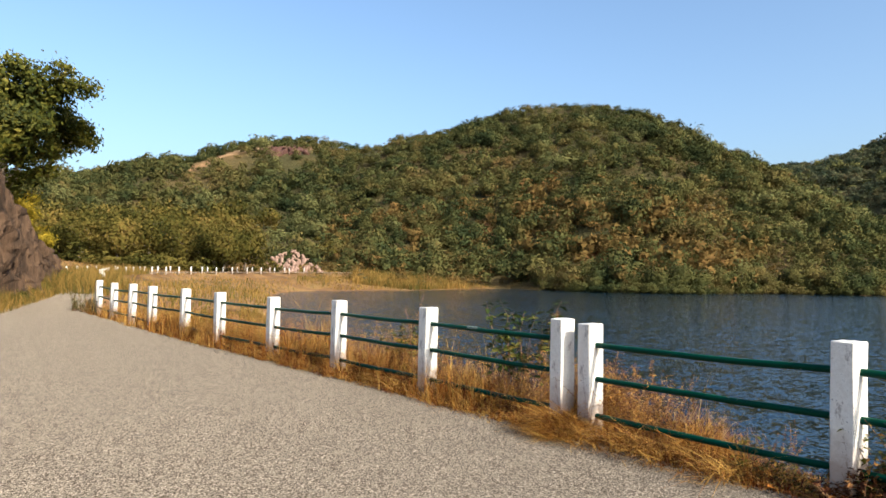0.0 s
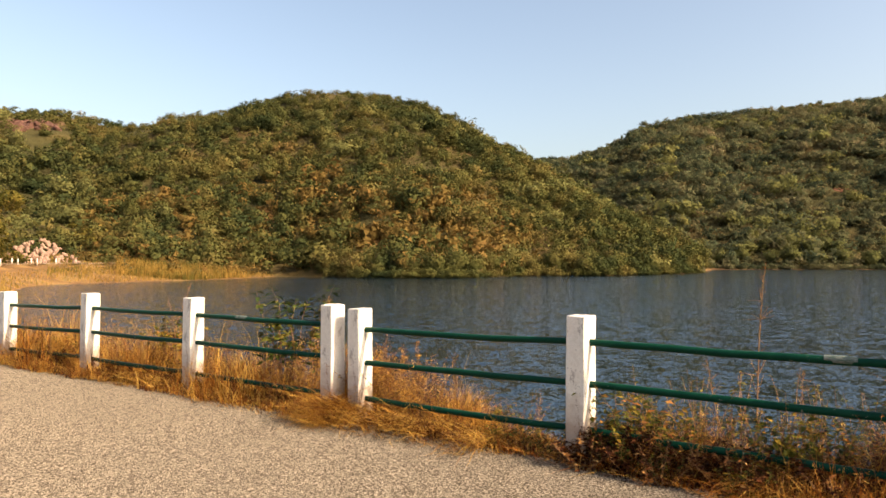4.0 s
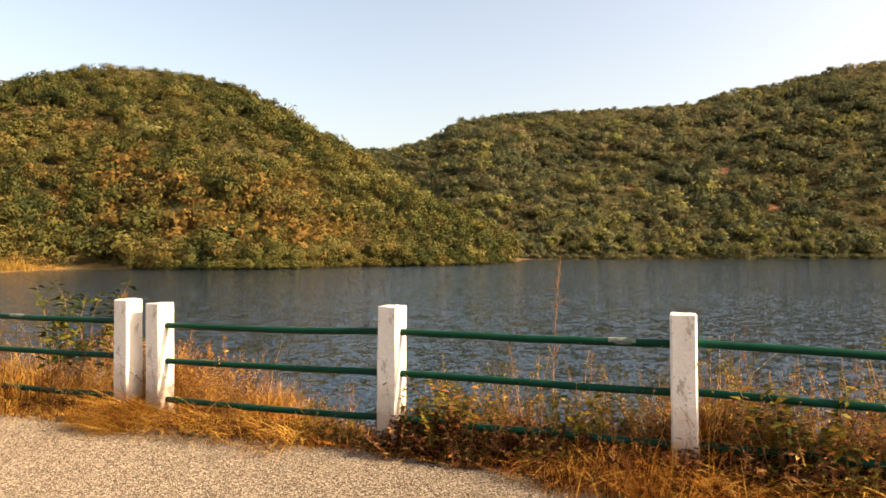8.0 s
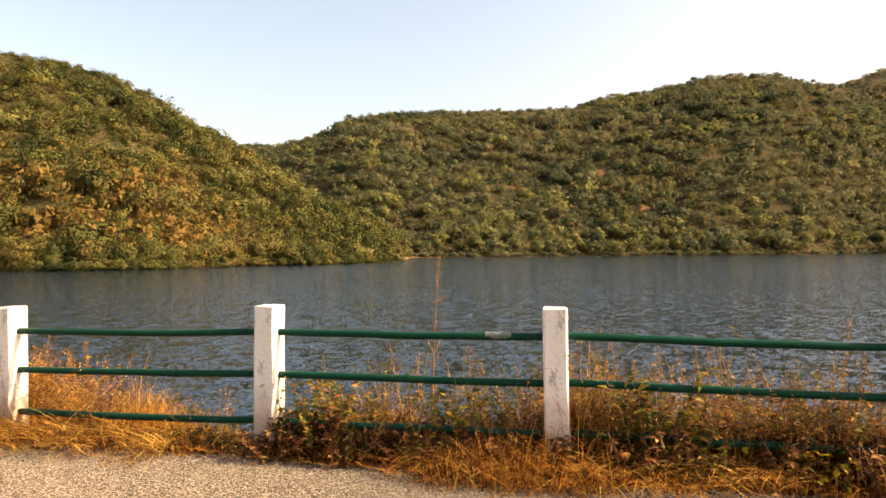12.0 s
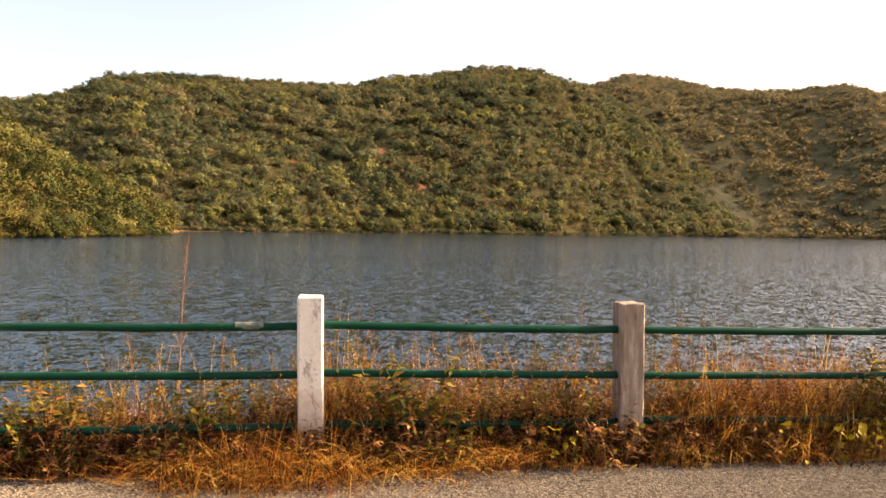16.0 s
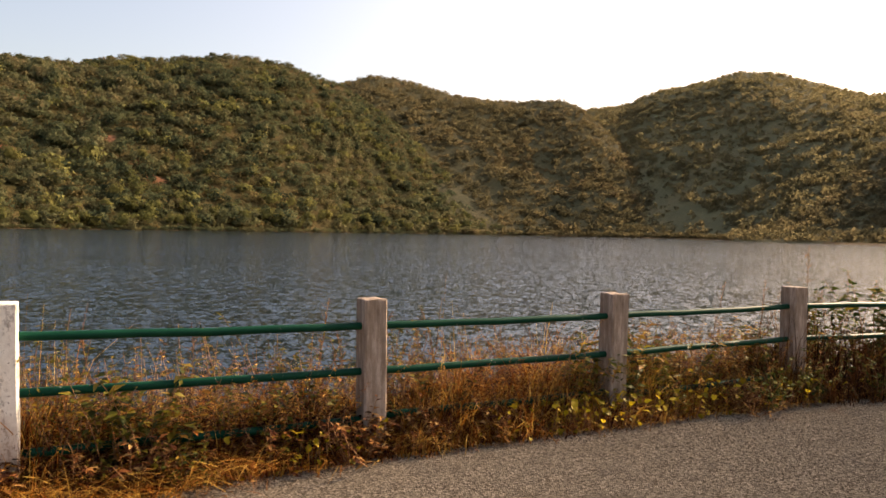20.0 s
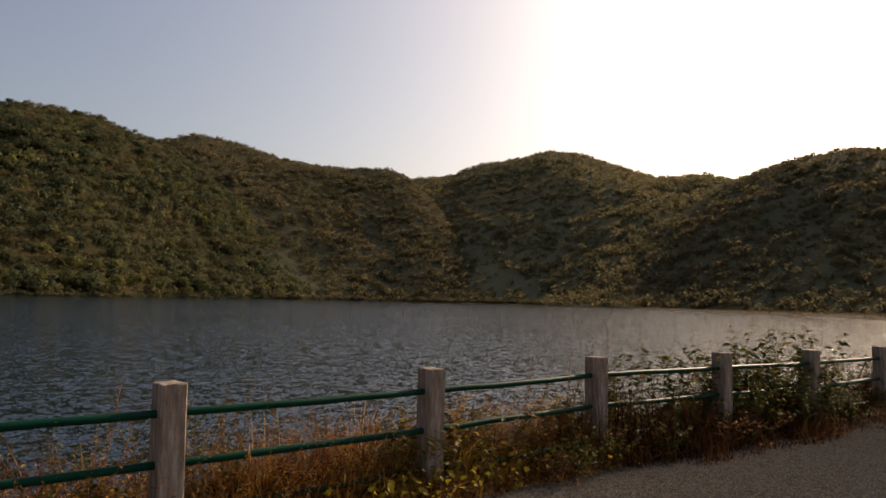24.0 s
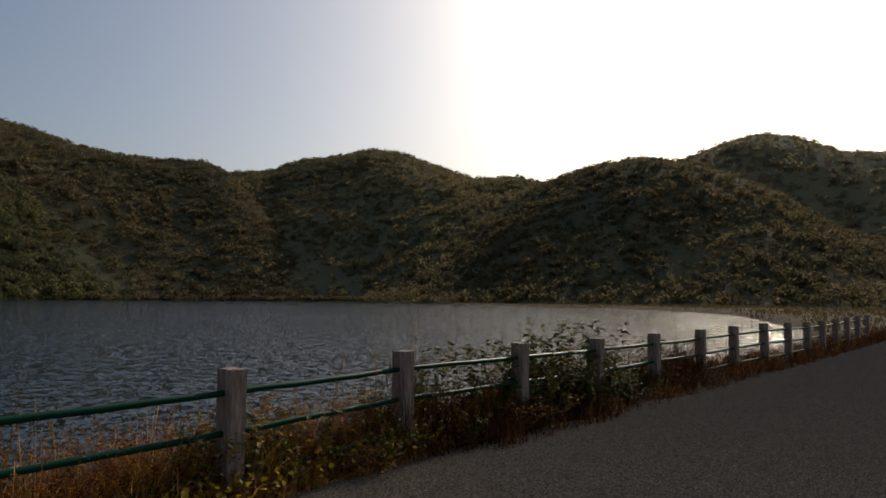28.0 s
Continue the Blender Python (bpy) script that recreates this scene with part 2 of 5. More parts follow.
# Lighter than the leaves: haze before the peaked hill is in the colour.
HAZED_FAR = make_leaf("haze_paled_foliage", [(0.26, (0.085, 0.080, 0.046)), (0.44, (0.150, 0.132, 0.070)), (0.58, (0.20, 0.166, 0.086)), (0.76, (0.25, 0.19, 0.105))], 0.04, 0.6, 0.9, spread=0.06, spec=0.0)
GROVE = make_leaf("yellowing_foliage", [(0.28, (0.022, 0.026, 0.008)), (0.42, (0.064, 0.060, 0.014)), (0.56, (0.135, 0.105, 0.024)), (0.74, (0.22, 0.140, 0.040))], 0.22, 0.3, 0.9, spread=0.14, spec=0.0, tree=0.25)
STRAW = make_leaf("dry_grass", [(0.22, (0.075, 0.026, 0.007)), (0.40, (0.22, 0.080, 0.014)), (0.56, (0.42, 0.19, 0.032)), (0.78, (0.64, 0.39, 0.090))], 1.6, 0.24, 0.6, spread=0.7, spec=0.1)
RUSSET = make_leaf("russet_grass", [(0.20, (0.022, 0.006, 0.003)), (0.36, (0.090, 0.022, 0.006)), (0.51, (0.28, 0.080, 0.012)), (0.65, (0.46, 0.185, 0.030)), (0.80, (0.64, 0.39, 0.095))], 2.2, 0.30, 0.65, spread=0.75, spec=0.1)
WEED = make_leaf("weed_leaf", [(0.22, (0.032, 0.040, 0.009)), (0.42, (0.088, 0.092, 0.014)), (0.58, (0.20, 0.158, 0.020)), (0.70, (0.32, 0.195, 0.028)), (0.82, (0.36, 0.125, 0.030))], 1.8, 0.4, 0.55, spread=0.6, spec=0.15)
YELLOW = make_leaf("yellow_leaf", [(0.22, (0.14, 0.115, 0.008)), (0.48, (0.38, 0.28, 0.018)), (0.75, (0.60, 0.42, 0.035))], 1.9, 0.45, 0.55, spread=0.6, spec=0.15)
SHRUB = make_leaf("shrub_leaf", [(0.22, (0.018, 0.030, 0.008)), (0.46, (0.050, 0.070, 0.014)), (0.62, (0.10, 0.105, 0.020)), (0.80, (0.19, 0.14, 0.030))], 1.8, 0.3, 0.6, spread=0.5, spec=0.03)
LITTER = make_leaf("leaf_litter", [(0.22, (0.028, 0.009, 0.005)), (0.46, (0.105, 0.034, 0.012)), (0.62, (0.24, 0.10, 0.032)), (0.80, (0.40, 0.24, 0.09))], 2.0, 0.2, 0.8, spread=0.7, spec=0.05)
# Dead brown, with the shade of the backlit verge put into the colour.
WITHERED_SHADED = make_leaf("withered_shaded_weed", [(0.22, (0.015, 0.005, 0.003)), (0.44, (0.046, 0.015, 0.006)), (0.62, (0.115, 0.042, 0.012)), (0.84, (0.24, 0.120, 0.034))], 2.0, 0.10, 0.7, spread=0.6, spec=0.03)
CROWN = make_leaf("tree_leaf", [(0.26, (0.022, 0.030, 0.006)), (0.44, (0.060, 0.066, 0.010)), (0.58, (0.120, 0.110, 0.016)), (0.76, (0.20, 0.160, 0.026))], 0.7, 0.3, 0.6, spread=0.35, spec=0.1)
REED = make_leaf("marsh_reed", [(0.26, (0.060, 0.048, 0.020)), (0.44, (0.105, 0.080, 0.030)), (0.60, (0.150, 0.110, 0.042)), (0.78, (0.19, 0.135, 0.055))], 0.05, 0.25, 0.9, spread=0.15, spec=0.0)
FRESH = make_leaf("fresh_foliage", [(0.28, (0.066, 0.073, 0.029)), (0.44, (0.120, 0.124, 0.046)), (0.60, (0.180, 0.166, 0.060)), (0.76, (0.24, 0.198, 0.074))], 0.1, 0.40, 0.9, spread=0.12, spec=0.0)
# Tones lifted above the leaves' own: haze over shaded hills is in the colour.
HAZED_SHADE = make_leaf("hazed_dusky_foliage", [(0.28, (0.048, 0.047, 0.031)), (0.38, (0.086, 0.080, 0.047)), (0.48, (0.128, 0.110, 0.060)), (0.58, (0.170, 0.136, 0.072)), (0.70, (0.205, 0.145, 0.088))], 0.06, 0.60, 0.9, spread=0.03, spec=0.0)
# Paler still: thicker haze on the farthest hill, put into the colour.
HAZED_FARTHEST = make_leaf("haze_whitened_foliage", [(0.26, (0.12, 0.112, 0.075)), (0.44, (0.20, 0.178, 0.112)), (0.58, (0.27, 0.225, 0.135)), (0.76, (0.34, 0.265, 0.165))], 0.03, 0.6, 0.9, spread=0.06, spec=0.0)
STEM = make_plain("dry_stem", (0.16, 0.075, 0.035), (0.30, 0.17, 0.08), 20)
BARK = make_plain("bark", (0.09, 0.065, 0.045), (0.24, 0.19, 0.14), 3.5, 0.9, 0.8, 0.04, (4, 4, 1))
CLIFF = make_plain("cut_rock", (0.014, 0.009, 0.006), (0.135, 0.080, 0.046), 1.6, 0.95, 1.0, 0.35, (1.8, 1.8, 0.22))
PINK_ROCK = make_plain("pink_rock", (0.17, 0.098, 0.070), (0.36, 0.235, 0.175), 1.1, 0.9, 0.7, 0.1)
RED_ROCK = make_plain("red_rock", (0.055, 0.026, 0.021), (0.17, 0.085, 0.062), 0.5, 0.9, 0.8, 0.3)


# ---------------------------------------------------------------- mesh helpers
def mesh_of(name, verts, faces, material, smooth=False, normals=None):
    """A mesh from arrays: verts (n, 3); faces (m, 3) or (m, 4)."""
    me = bpy.data.meshes.new(name)
    verts, faces = np.asarray(verts, dtype=np.float32), np.asarray(faces, dtype=np.int32)
    k = faces.shape[1]
    me.vertices.add(len(verts))
    me.vertices.foreach_set("co", verts.ravel())
    me.loops.add(faces.size)
    me.loops.foreach_set("vertex_index", faces.ravel())
    me.polygons.add(len(faces))
    me.polygons.foreach_set("loop_start", np.arange(0, faces.size, k, dtype=np.int32))
    me.polygons.foreach_set("use_smooth", np.full(len(faces), smooth))
    me.materials.append(material)
    me.update(calc_edges=True)
    me.validate()
    if normals is not None:
        me.polygons.foreach_set("use_smooth", np.full(len(faces), True))
        me.normals_split_custom_set_from_vertices(normals)
    return me


def part(name, me, parent, label=""):
    ob = new(name, me)
    ob.parent = parent
    return tagged(ob, label) if label else ob


def empty(name, m, label, category, group="", kind=""):
    ob = new(name)
    ob.empty_display_size = 0.2
    ob.matrix_world = m
    return tagged(ob, label, category, group, kind)


def bm_mesh(name, bm, material, smooth=False):
    me = bpy.data.meshes.new(name)
    if smooth:
        for f in bm.faces:
            f.smooth = True
    bm.to_mesh(me)
    bm.free()
    me.materials.append(material)
    return me


def joined(pieces):
    """Several (verts, faces) as one."""
    vs, fs, n = [], [], 0
    for v, f, *_ in pieces:
        vs.append(v)
        fs.append(np.asarray(f) + n)
        n += len(v)
    return np.concatenate(vs), np.concatenate(fs)


def tube(points, radii, sides=7):
    """A tapered tube along points, as quads, closed at the tip by tapering."""
    pts = np.asarray(points, float)
    d = np.gradient(pts, axis=0)
    d /= np.linalg.norm(d, axis=1)[:, None] + 1e-9
    ref = np.where(np.abs(d[:, 2:3]) > 0.9, [[1.0, 0, 0]], [[0, 0, 1.0]])
    a = np.cross(d, ref)
    a /= np.linalg.norm(a, axis=1)[:, None] + 1e-9
    b = np.cross(d, a)
    ang = np.arange(sides) * 2 * np.pi / sides
    ring = a[:, None, :] * np.cos(ang)[None, :, None] + b[:, None, :] * np.sin(ang)[None, :, None]
    v = (pts[:, None, :] + ring * np.asarray(radii, float)[:, None, None]).reshape(-1, 3)
    f = [(i * sides + j, i * sides + (j + 1) % sides, (i + 1) * sides + (j + 1) % sides, (i + 1) * sides + j)
         for i in range(len(pts) - 1) for j in range(sides)]
    return v, np.array(f)


def fbm(x, y, scale, octaves=4, seed=0):
    """Smooth value noise in numpy, about -1 to 1."""
    x, y = np.asarray(x, float) * scale, np.asarray(y, float) * scale
    out, amp, tot = np.zeros(np.broadcast(x, y).shape), 1.0, 0.0

    def lattice(i, j, s):
        h = np.sin(i * 127.1 + j * 311.7 + s * 74.7) * 43758.5453
        return (h - np.floor(h)) * 2 - 1

    for o in range(octaves):
        i, j = np.floor(x), np.floor(y)
        u, v = x - i, y - j
        u, v = u * u * (3 - 2 * u), v * v * (3 - 2 * v)
        s = seed + o
        out += amp * ((lattice(i, j, s) * (1 - u) + lattice(i + 1, j, s) * u) * (1 - v) + (lattice(i, j + 1, s) * (1 - u) + lattice(i + 1, j + 1, s) * u) * v)
        tot += amp
        amp *= 0.5
        x, y = x * 2.03 + 17.3, y * 2.03 - 9.1
    return out / tot


# ---------------------------------------------------------------- the plan
# fence posts from the far bend, past the standing place, to the cove: x, y, height
POSTS = [(-10.84, 21.61, 1.03), (-9.54, 19.88, 0.99), (-8.23, 18.17, 1.01), (-6.96, 16.44, 1.0), (-5.55, 14.79, 1.0), (-4.25, 13.08, 0.99), (-2.82, 11.44, 0.98),
         (-1.48, 9.8, 1.01), (-0.17, 8.18, 1.01), (1.14, 6.48, 1.01), (1.36, 6.27, 0.98), (2.63, 4.45, 1.02), (3.8, 2.77, 1.03), (5.07, 1.11, 0.99),
         (6.25, -0.57, 0.98), (7.42, -2.32, 1.0), (8.45, -4.16, 0.99), (9.53, -5.99, 0.97), (10.62, -7.85, 0.97), (11.66, -9.74, 0.98), (12.75, -11.59, 0.99),
         (13.76, -13.49, 1.01), (14.8, -15.37, 0.99), (15.87, -17.24, 0.97), (16.97, -19.09, 0.97), (18.05, -20.95, 0.99), (19.13, -22.81, 1.01), (20.2, -24.68, 1.03),
         (21.27, -26.55, 1.05)]
LINE = np.array([(-10, 128), (-18, 118), (-26, 106), (-32, 92), (-33.5, 76), (-30.5, 62), (-25.5, 50.5), (-21, 42), (-17, 34.5), (-13.6, 27.6)] + [p[:2] for p in POSTS if p[:2] != (1.36, 6.27)] + [(25.0, -33.5), (27.6, -42), (28.2, -52), (26, -64), (18, -82), (5, -105)])


def dense(line, step=0.4):
    out = []
    for a, b in zip(line, line[1:]):
        n = max(2, int(np.linalg.norm(b - a) / step))
        out += [a + (b - a) * i / n for i in range(n)]
    out.append(line[-1])
    pts = np.array(out)
    for _ in range(6):
        pts[1:-1] = (pts[:-2] + 2 * pts[1:-1] + pts[2:]) / 4
    return pts


EDGE = dense(LINE)
EDGE_T = np.gradient(EDGE, axis=0)
EDGE_T /= np.linalg.norm(EDGE_T, axis=1)[:, None]
EDGE_N = np.stack([-EDGE_T[:, 1], EDGE_T[:, 0]], 1)      # towards the lake
EDGE_S = np.concatenate([[0], np.cumsum(np.linalg.norm(np.diff(EDGE, axis=0), axis=1))])


def off_edge(x, y):
    """Distance from the fence line, positive on the lake side."""
    x, y = np.ravel(x), np.ravel(y)
    out = np.empty(len(x))
    for i in range(0, len(x), 20000):
        dx, dy = x[i:i + 20000, None] - EDGE[None, :, 0], y[i:i + 20000, None] - EDGE[None, :, 1]
        k = np.argmin(dx * dx + dy * dy, axis=1)
        r = np.arange(len(k))
        side = dx[r, k] * EDGE_N[k, 0] + dy[r, k] * EDGE_N[k, 1]
        out[i:i + 20000] = np.sign(side) * np.sqrt(dx[r, k] ** 2 + dy[r, k] ** 2)
    return out


LAKE_Z = -1.2


def lift(x, y):
    """How far the road has climbed beyond the bend."""
    return np.where(np.asarray(x) < 0, np.interp(y, [22, 42, 62, 92, 128, 200], [0, 0.45, 0.8, 1.1, 1.4, 1.5]), 0.0)


# bearing clockwise from +y, and how far the opposite shore lies
SHORE = np.array([(-40, 84), (-12.5, 88), (-7, 96), (-1, 106), (4.5, 127), (7, 124), (10, 118), (14, 113), (20, 114), (25, 134), (31, 136), (37.6, 168), (38.6, 182), (39.6, 285), (46, 300),
                  (52, 322), (60, 345), (70, 400), (80, 500), (90, 580), (97, 560), (105, 500), (111, 380), (116, 315), (120, 275), (125, 235), (130, 185), (133, 148), (135, 108), (136.4, 88), (139, 70), (150, 60)])


def shore(az):
    return np.interp(az, SHORE[:, 0], SHORE[:, 1])


def ground(x, y):
    x, y = np.asarray(x, float), np.asarray(y, float)
    s = off_edge(x, y).reshape(x.shape)
    az, r = np.degrees(np.arctan2(x, y)), np.hypot(x, y)
    rough = fbm(x, y, 0.35, 3, 5)
    land = -0.045 + np.clip(-s - 9, 0, 60) * 0.10 + np.clip(-s - 6, 0, 3) * 0.05 * (1 + rough)
    bank = -0.05 - np.clip(s - 0.35, 0, 60) * (0.34 + 0.04 * rough) + np.clip(s, 0, 1) * 0.04 * rough
    far = LAKE_Z - 0.25 + np.clip((r - shore(az) + 3 * fbm(x, y, 0.06, 3, 9)) * 0.09, -2.5, 1.1 + 0.4 * fbm(x, y, 0.05, 3, 2))
    flat = np.where(az > 60, -0.75, -0.62) + 0.12 * fbm(x, y, 0.12, 4, 3)
    wet = np.clip((az + 14.5 - 1.5 * fbm(x, y, 0.1, 2, 4)) / 3.0, 0, 1) * np.clip((138.5 - az) / 2.0, 0, 1)
    floor = LAKE_Z - 2.4
    lakeside = np.maximum(np.maximum(bank, far), floor) * wet + np.maximum(bank, flat) * (1 - wet)
    return np.where(s > 0.0, lakeside, land) + lift(x, y) * np.clip(1.0 - s / 12.0, 0, 1)


def polar(az, r):
    a = np.radians(az)
    return r * np.sin(a), r * np.cos(a)


def place(az, r):
    """x, y at a bearing and a distance."""
    a = radians(az)
    return r * math.sin(a), r * math.cos(a)


# ---------------------------------------------------------------- ground, lake, road
rr = [0.0]
while rr[-1] < 4200:
    rr.append(rr[-1] + max(0.30, rr[-1] * 0.042))
rr = np.array(rr[1:])
aa = np.concatenate([np.arange(-48, 152, 0.8), np.arange(152, 312, 2.0)])
gx, gy = polar(aa[None, :], rr[:, None])
gz = ground(gx, gy)
nr, na = gx.shape
gv = np.stack([gx, gy, gz], 2).reshape(-1, 3)
ii, jj = np.meshgrid(np.arange(nr - 1), np.arange(na), indexing="ij")
gf = np.stack([ii * na + jj, (ii + 1) * na + jj, (ii + 1) * na + (jj + 1) % na, ii * na + (jj + 1) % na], 2).reshape(-1, 4)[:, ::-1]
ground_ob = tagged(new("ground", mesh_of("ground", gv, gf, SOIL, True)), "dry brown earth and grass sloping down to the lake", "ground", kind="structure")

wa = np.arange(-22, 152.1, 1.0)
wr = np.array([2.5, 5, 8, 12, 18, 26, 40, 60, 90, 130, 180, 250, 340, 450, 620, 700])
wx, wy = polar(wa[None, :], wr[:, None])
wv = np.stack([wx, wy, np.full(wx.shape, LAKE_Z)], 2).reshape(-1, 3)
ii, jj = np.meshgrid(np.arange(len(wr) - 1), np.arange(len(wa) - 1), indexing="ij")
wf = np.stack([ii * len(wa) + jj, (ii + 1) * len(wa) + jj, (ii + 1) * len(wa) + jj + 1, ii * len(wa) + jj + 1], 2).reshape(-1, 4)[:, ::-1]
tagged(new("water", mesh_of("water", wv, wf, WATER, True)), "dark blue lake water ruffled by a light breeze", "lake", kind="structure")

# the road follows the fence; it is wider where the walker stands
width = np.interp(EDGE[:, 1], [-60, -10, 0, 8, 22, 60], [5.0, 5.4, 5.6, 5.2, 3.1, 1.6])
near = 0.10 + 0.07 * fbm(EDGE_S, EDGE_S * 0, 0.8, 3, 11)
fr = np.linspace(0, 1, 9)
rv = np.concatenate([np.concatenate([EDGE - EDGE_N * (near + (width - near) * q)[:, None], lift(EDGE[:, 0], EDGE[:, 1])[:, None] + (0.012 - 0.03 * max(0, q - 0.8) - (0.05 if q in (0, 1) else 0))], 1) for q in fr])
ne = len(EDGE)
ii, jj = np.meshgrid(np.arange(len(fr) - 1), np.arange(ne - 1), indexing="ij")
rf = np.stack([ii * ne + jj, ii * ne + jj + 1, (ii + 1) * ne + jj + 1, (ii + 1) * ne + jj], 2).reshape(-1, 4)[:, ::-1]
tagged(new("road", mesh_of("road", rv, rf, ASPHALT, True)), "worn grey asphalt road with coarse pale gravel chips", "road", kind="structure")


# ---------------------------------------------------------------- hills
def hill_z(h, az, r):
    """Height of a hill at a bearing and a distance: a slope up to its crest line, folded by gullies, and a back."""
    el, rb, rc = (np.interp(az, h["az"], h[k]) for k in ("el", "base", "crest"))
    top = 1.43 + np.tan(np.radians(el)) * rc - h["trees"]
    u = np.clip((r - rb) / (rc - rb), 0, None)
    p = 0.72 * np.minimum(u, 1) + 0.28 * np.minimum(u, 1) ** 2 * (3 - 2 * np.minimum(u, 1))
    x, y = polar(az, r)
    k = 1.0 / (rc - rb)
    fold = fbm(x, y, 3.2 / h["size"], 4, h["seed"]) * np.clip(u * (1 - u), 0, 1) * 4 * h["fold"] * np.abs(top)
    back = np.clip((u - 1) / 0.9, 0, 1.3) ** 2
    return LAKE_Z - 0.4 + (top - LAKE_Z + 0.4) * (p - back) + fold + 0.6 * fbm(x, y, 0.12, 2, 7) * (u > 0.02)


def hill(name, label, crest_line, base, crest, trees, size, fold, seed, patches=(), pale=1.0):
    t = np.array(crest_line)
    h = dict(az=t[:, 0], el=t[:, 1], trees=trees, size=size, fold=fold, seed=seed)
    h["base"] = np.interp(t[:, 0], *np.array(base).T)
    h["crest"] = np.interp(t[:, 0], *np.array(crest).T)
    az = np.arange(t[0, 0], t[-1, 0] + 0.01, 0.5)
    u = np.concatenate([np.linspace(-0.03, 1.0, 46), np.linspace(1.04, 2.0, 12)])
    rb, rc = np.interp(az, h["az"], h["base"]), np.interp(az, h["az"], h["crest"])
    A = np.repeat(az[None, :], len(u), 0)
    R = rb[None, :] + u[:, None] * (rc - rb)[None, :]
    Z = hill_z(h, A, R)
    X, Y = polar(A, R)
    n = len(az)
    ii, jj = np.meshgrid(np.arange(len(u) - 1), np.arange(n - 1), indexing="ij")
    f = np.stack([ii * n + jj, (ii + 1) * n + jj, (ii + 1) * n + jj + 1, ii * n + jj + 1], 2).reshape(-1, 4)[:, ::-1]
    ob = new(name, mesh_of(name, np.stack([X, Y, Z], 2).reshape(-1, 3), f, make_hill(name + "_slope", [(*on_hill(h, a, r), size, tint) for a, r, size, tint in patches], pale), True))
    tagged(ob, label, "hill", kind="structure")
    h["range"] = (t[0, 0], t[-1, 0])
    return h


def on_hill(h, az, r):
    x, y = place(az, r)
    return x, y, float(hill_z(h, np.array([az]), np.array([r]))[0])


shore_rows = [tuple(q) for q in SHORE]
ROCKY = dict(crest_line=[(-52, 2), (-44, 4.5), (-36, 6.2), (-30, 6.9), (-26.6, 7.5), (-24, 8.5), (-20.8, 8.85), (-17.9, 10.0), (-14.4, 10.8), (-11.2, 11.0), (-7.7, 10.35), (-4.5, 9.8), (0, 8.5), (8, 5)],
             base=[(-52, 125), (-20, 128), (8, 150)], crest=[(-52, 290), (-14, 300), (8, 290)])
# bare sandy and rocky places below the crest of the stony hill
HILL_A = hill("hill_stony", "scrub-covered hill with bare sandy and rocky patches below its crest", trees=2.0, size=120, fold=0.10, seed=21,
              patches=[(-17.9, 262, 9, (0.31, 0.195, 0.105)), (-16.0, 272, 8, (0.36, 0.24, 0.135)), (-20.0, 255, 9, (0.27, 0.16, 0.08)), (-13.2, 268, 12, (0.20, 0.105, 0.075))], **ROCKY)
HILL_B = hill("hill_dome", "rounded wooded hill with dry orange grass showing between the scrub",
              [(-24, -1), (-18, 3.5), (-12, 8.0), (-8, 9.9), (-4.2, 11.2), (-1.3, 11.6), (2, 12.5), (5.3, 13.6), (8.1, 14.05), (11.8, 13.95), (14.5, 13.5), (16.5, 13.1), (18.8, 12.3), (21.2, 10.8), (23.5, 9.6), (25.2, 8.75), (26.5, 8.1), (28.8, 6.6), (31.7, 4.9), (35.9, 2.8), (38.4, 1.3), (39.4, -0.9)],
              [(-24, 150), (-12, 132), (-4, 128), (4, 130), (7, 126), (10, 119), (14, 114), (20, 115), (25, 135), (31, 137), (37.6, 169), (39.4, 184)],
              [(-24, 250), (0, 255), (10, 250), (20, 250), (27, 240), (33, 215), (39.4, 205)], 1.5, 90, 0.09, 31,
              patches=[(0.5, 142, 9, (0.33, 0.165, 0.055)), (7.5, 138, 7, (0.34, 0.18, 0.06)), (13.5, 133, 8, (0.32, 0.16, 0.055)), (-3, 138, 8, (0.36, 0.20, 0.075)), (4, 160, 7, (0.30, 0.16, 0.055)), (17, 150, 6, (0.30, 0.15, 0.05))])
HILL_C = hill("hill_long", "long wooded hillside across the lake in late sunlight",
              [(20, 2), (23, 6.8), (26.3, 8.6), (28.6, 8.55), (31.5, 9.45), (34.4, 11.0), (37.5, 11.35), (42, 11.55), (47, 11.55), (52.5, 11.6), (55.9, 12.38), (59, 12.5), (62.5, 13.2), (65.2, 13.3), (68.3, 12.95), (70.5, 12.2), (72.4, 11.7), (76, 9.5), (80, 6.5), (84, 3.0), (88, -0.5)],
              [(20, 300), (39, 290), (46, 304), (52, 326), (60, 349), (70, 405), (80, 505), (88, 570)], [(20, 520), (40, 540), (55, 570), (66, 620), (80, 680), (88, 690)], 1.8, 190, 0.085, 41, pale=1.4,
              patches=[(48.4, 400, 6, (0.34, 0.14, 0.08)), (55.0, 429, 6, (0.36, 0.16, 0.09)), (58.4, 401, 7, (0.34, 0.15, 0.08)), (57.0, 412, 5, (0.32, 0.14, 0.08))])
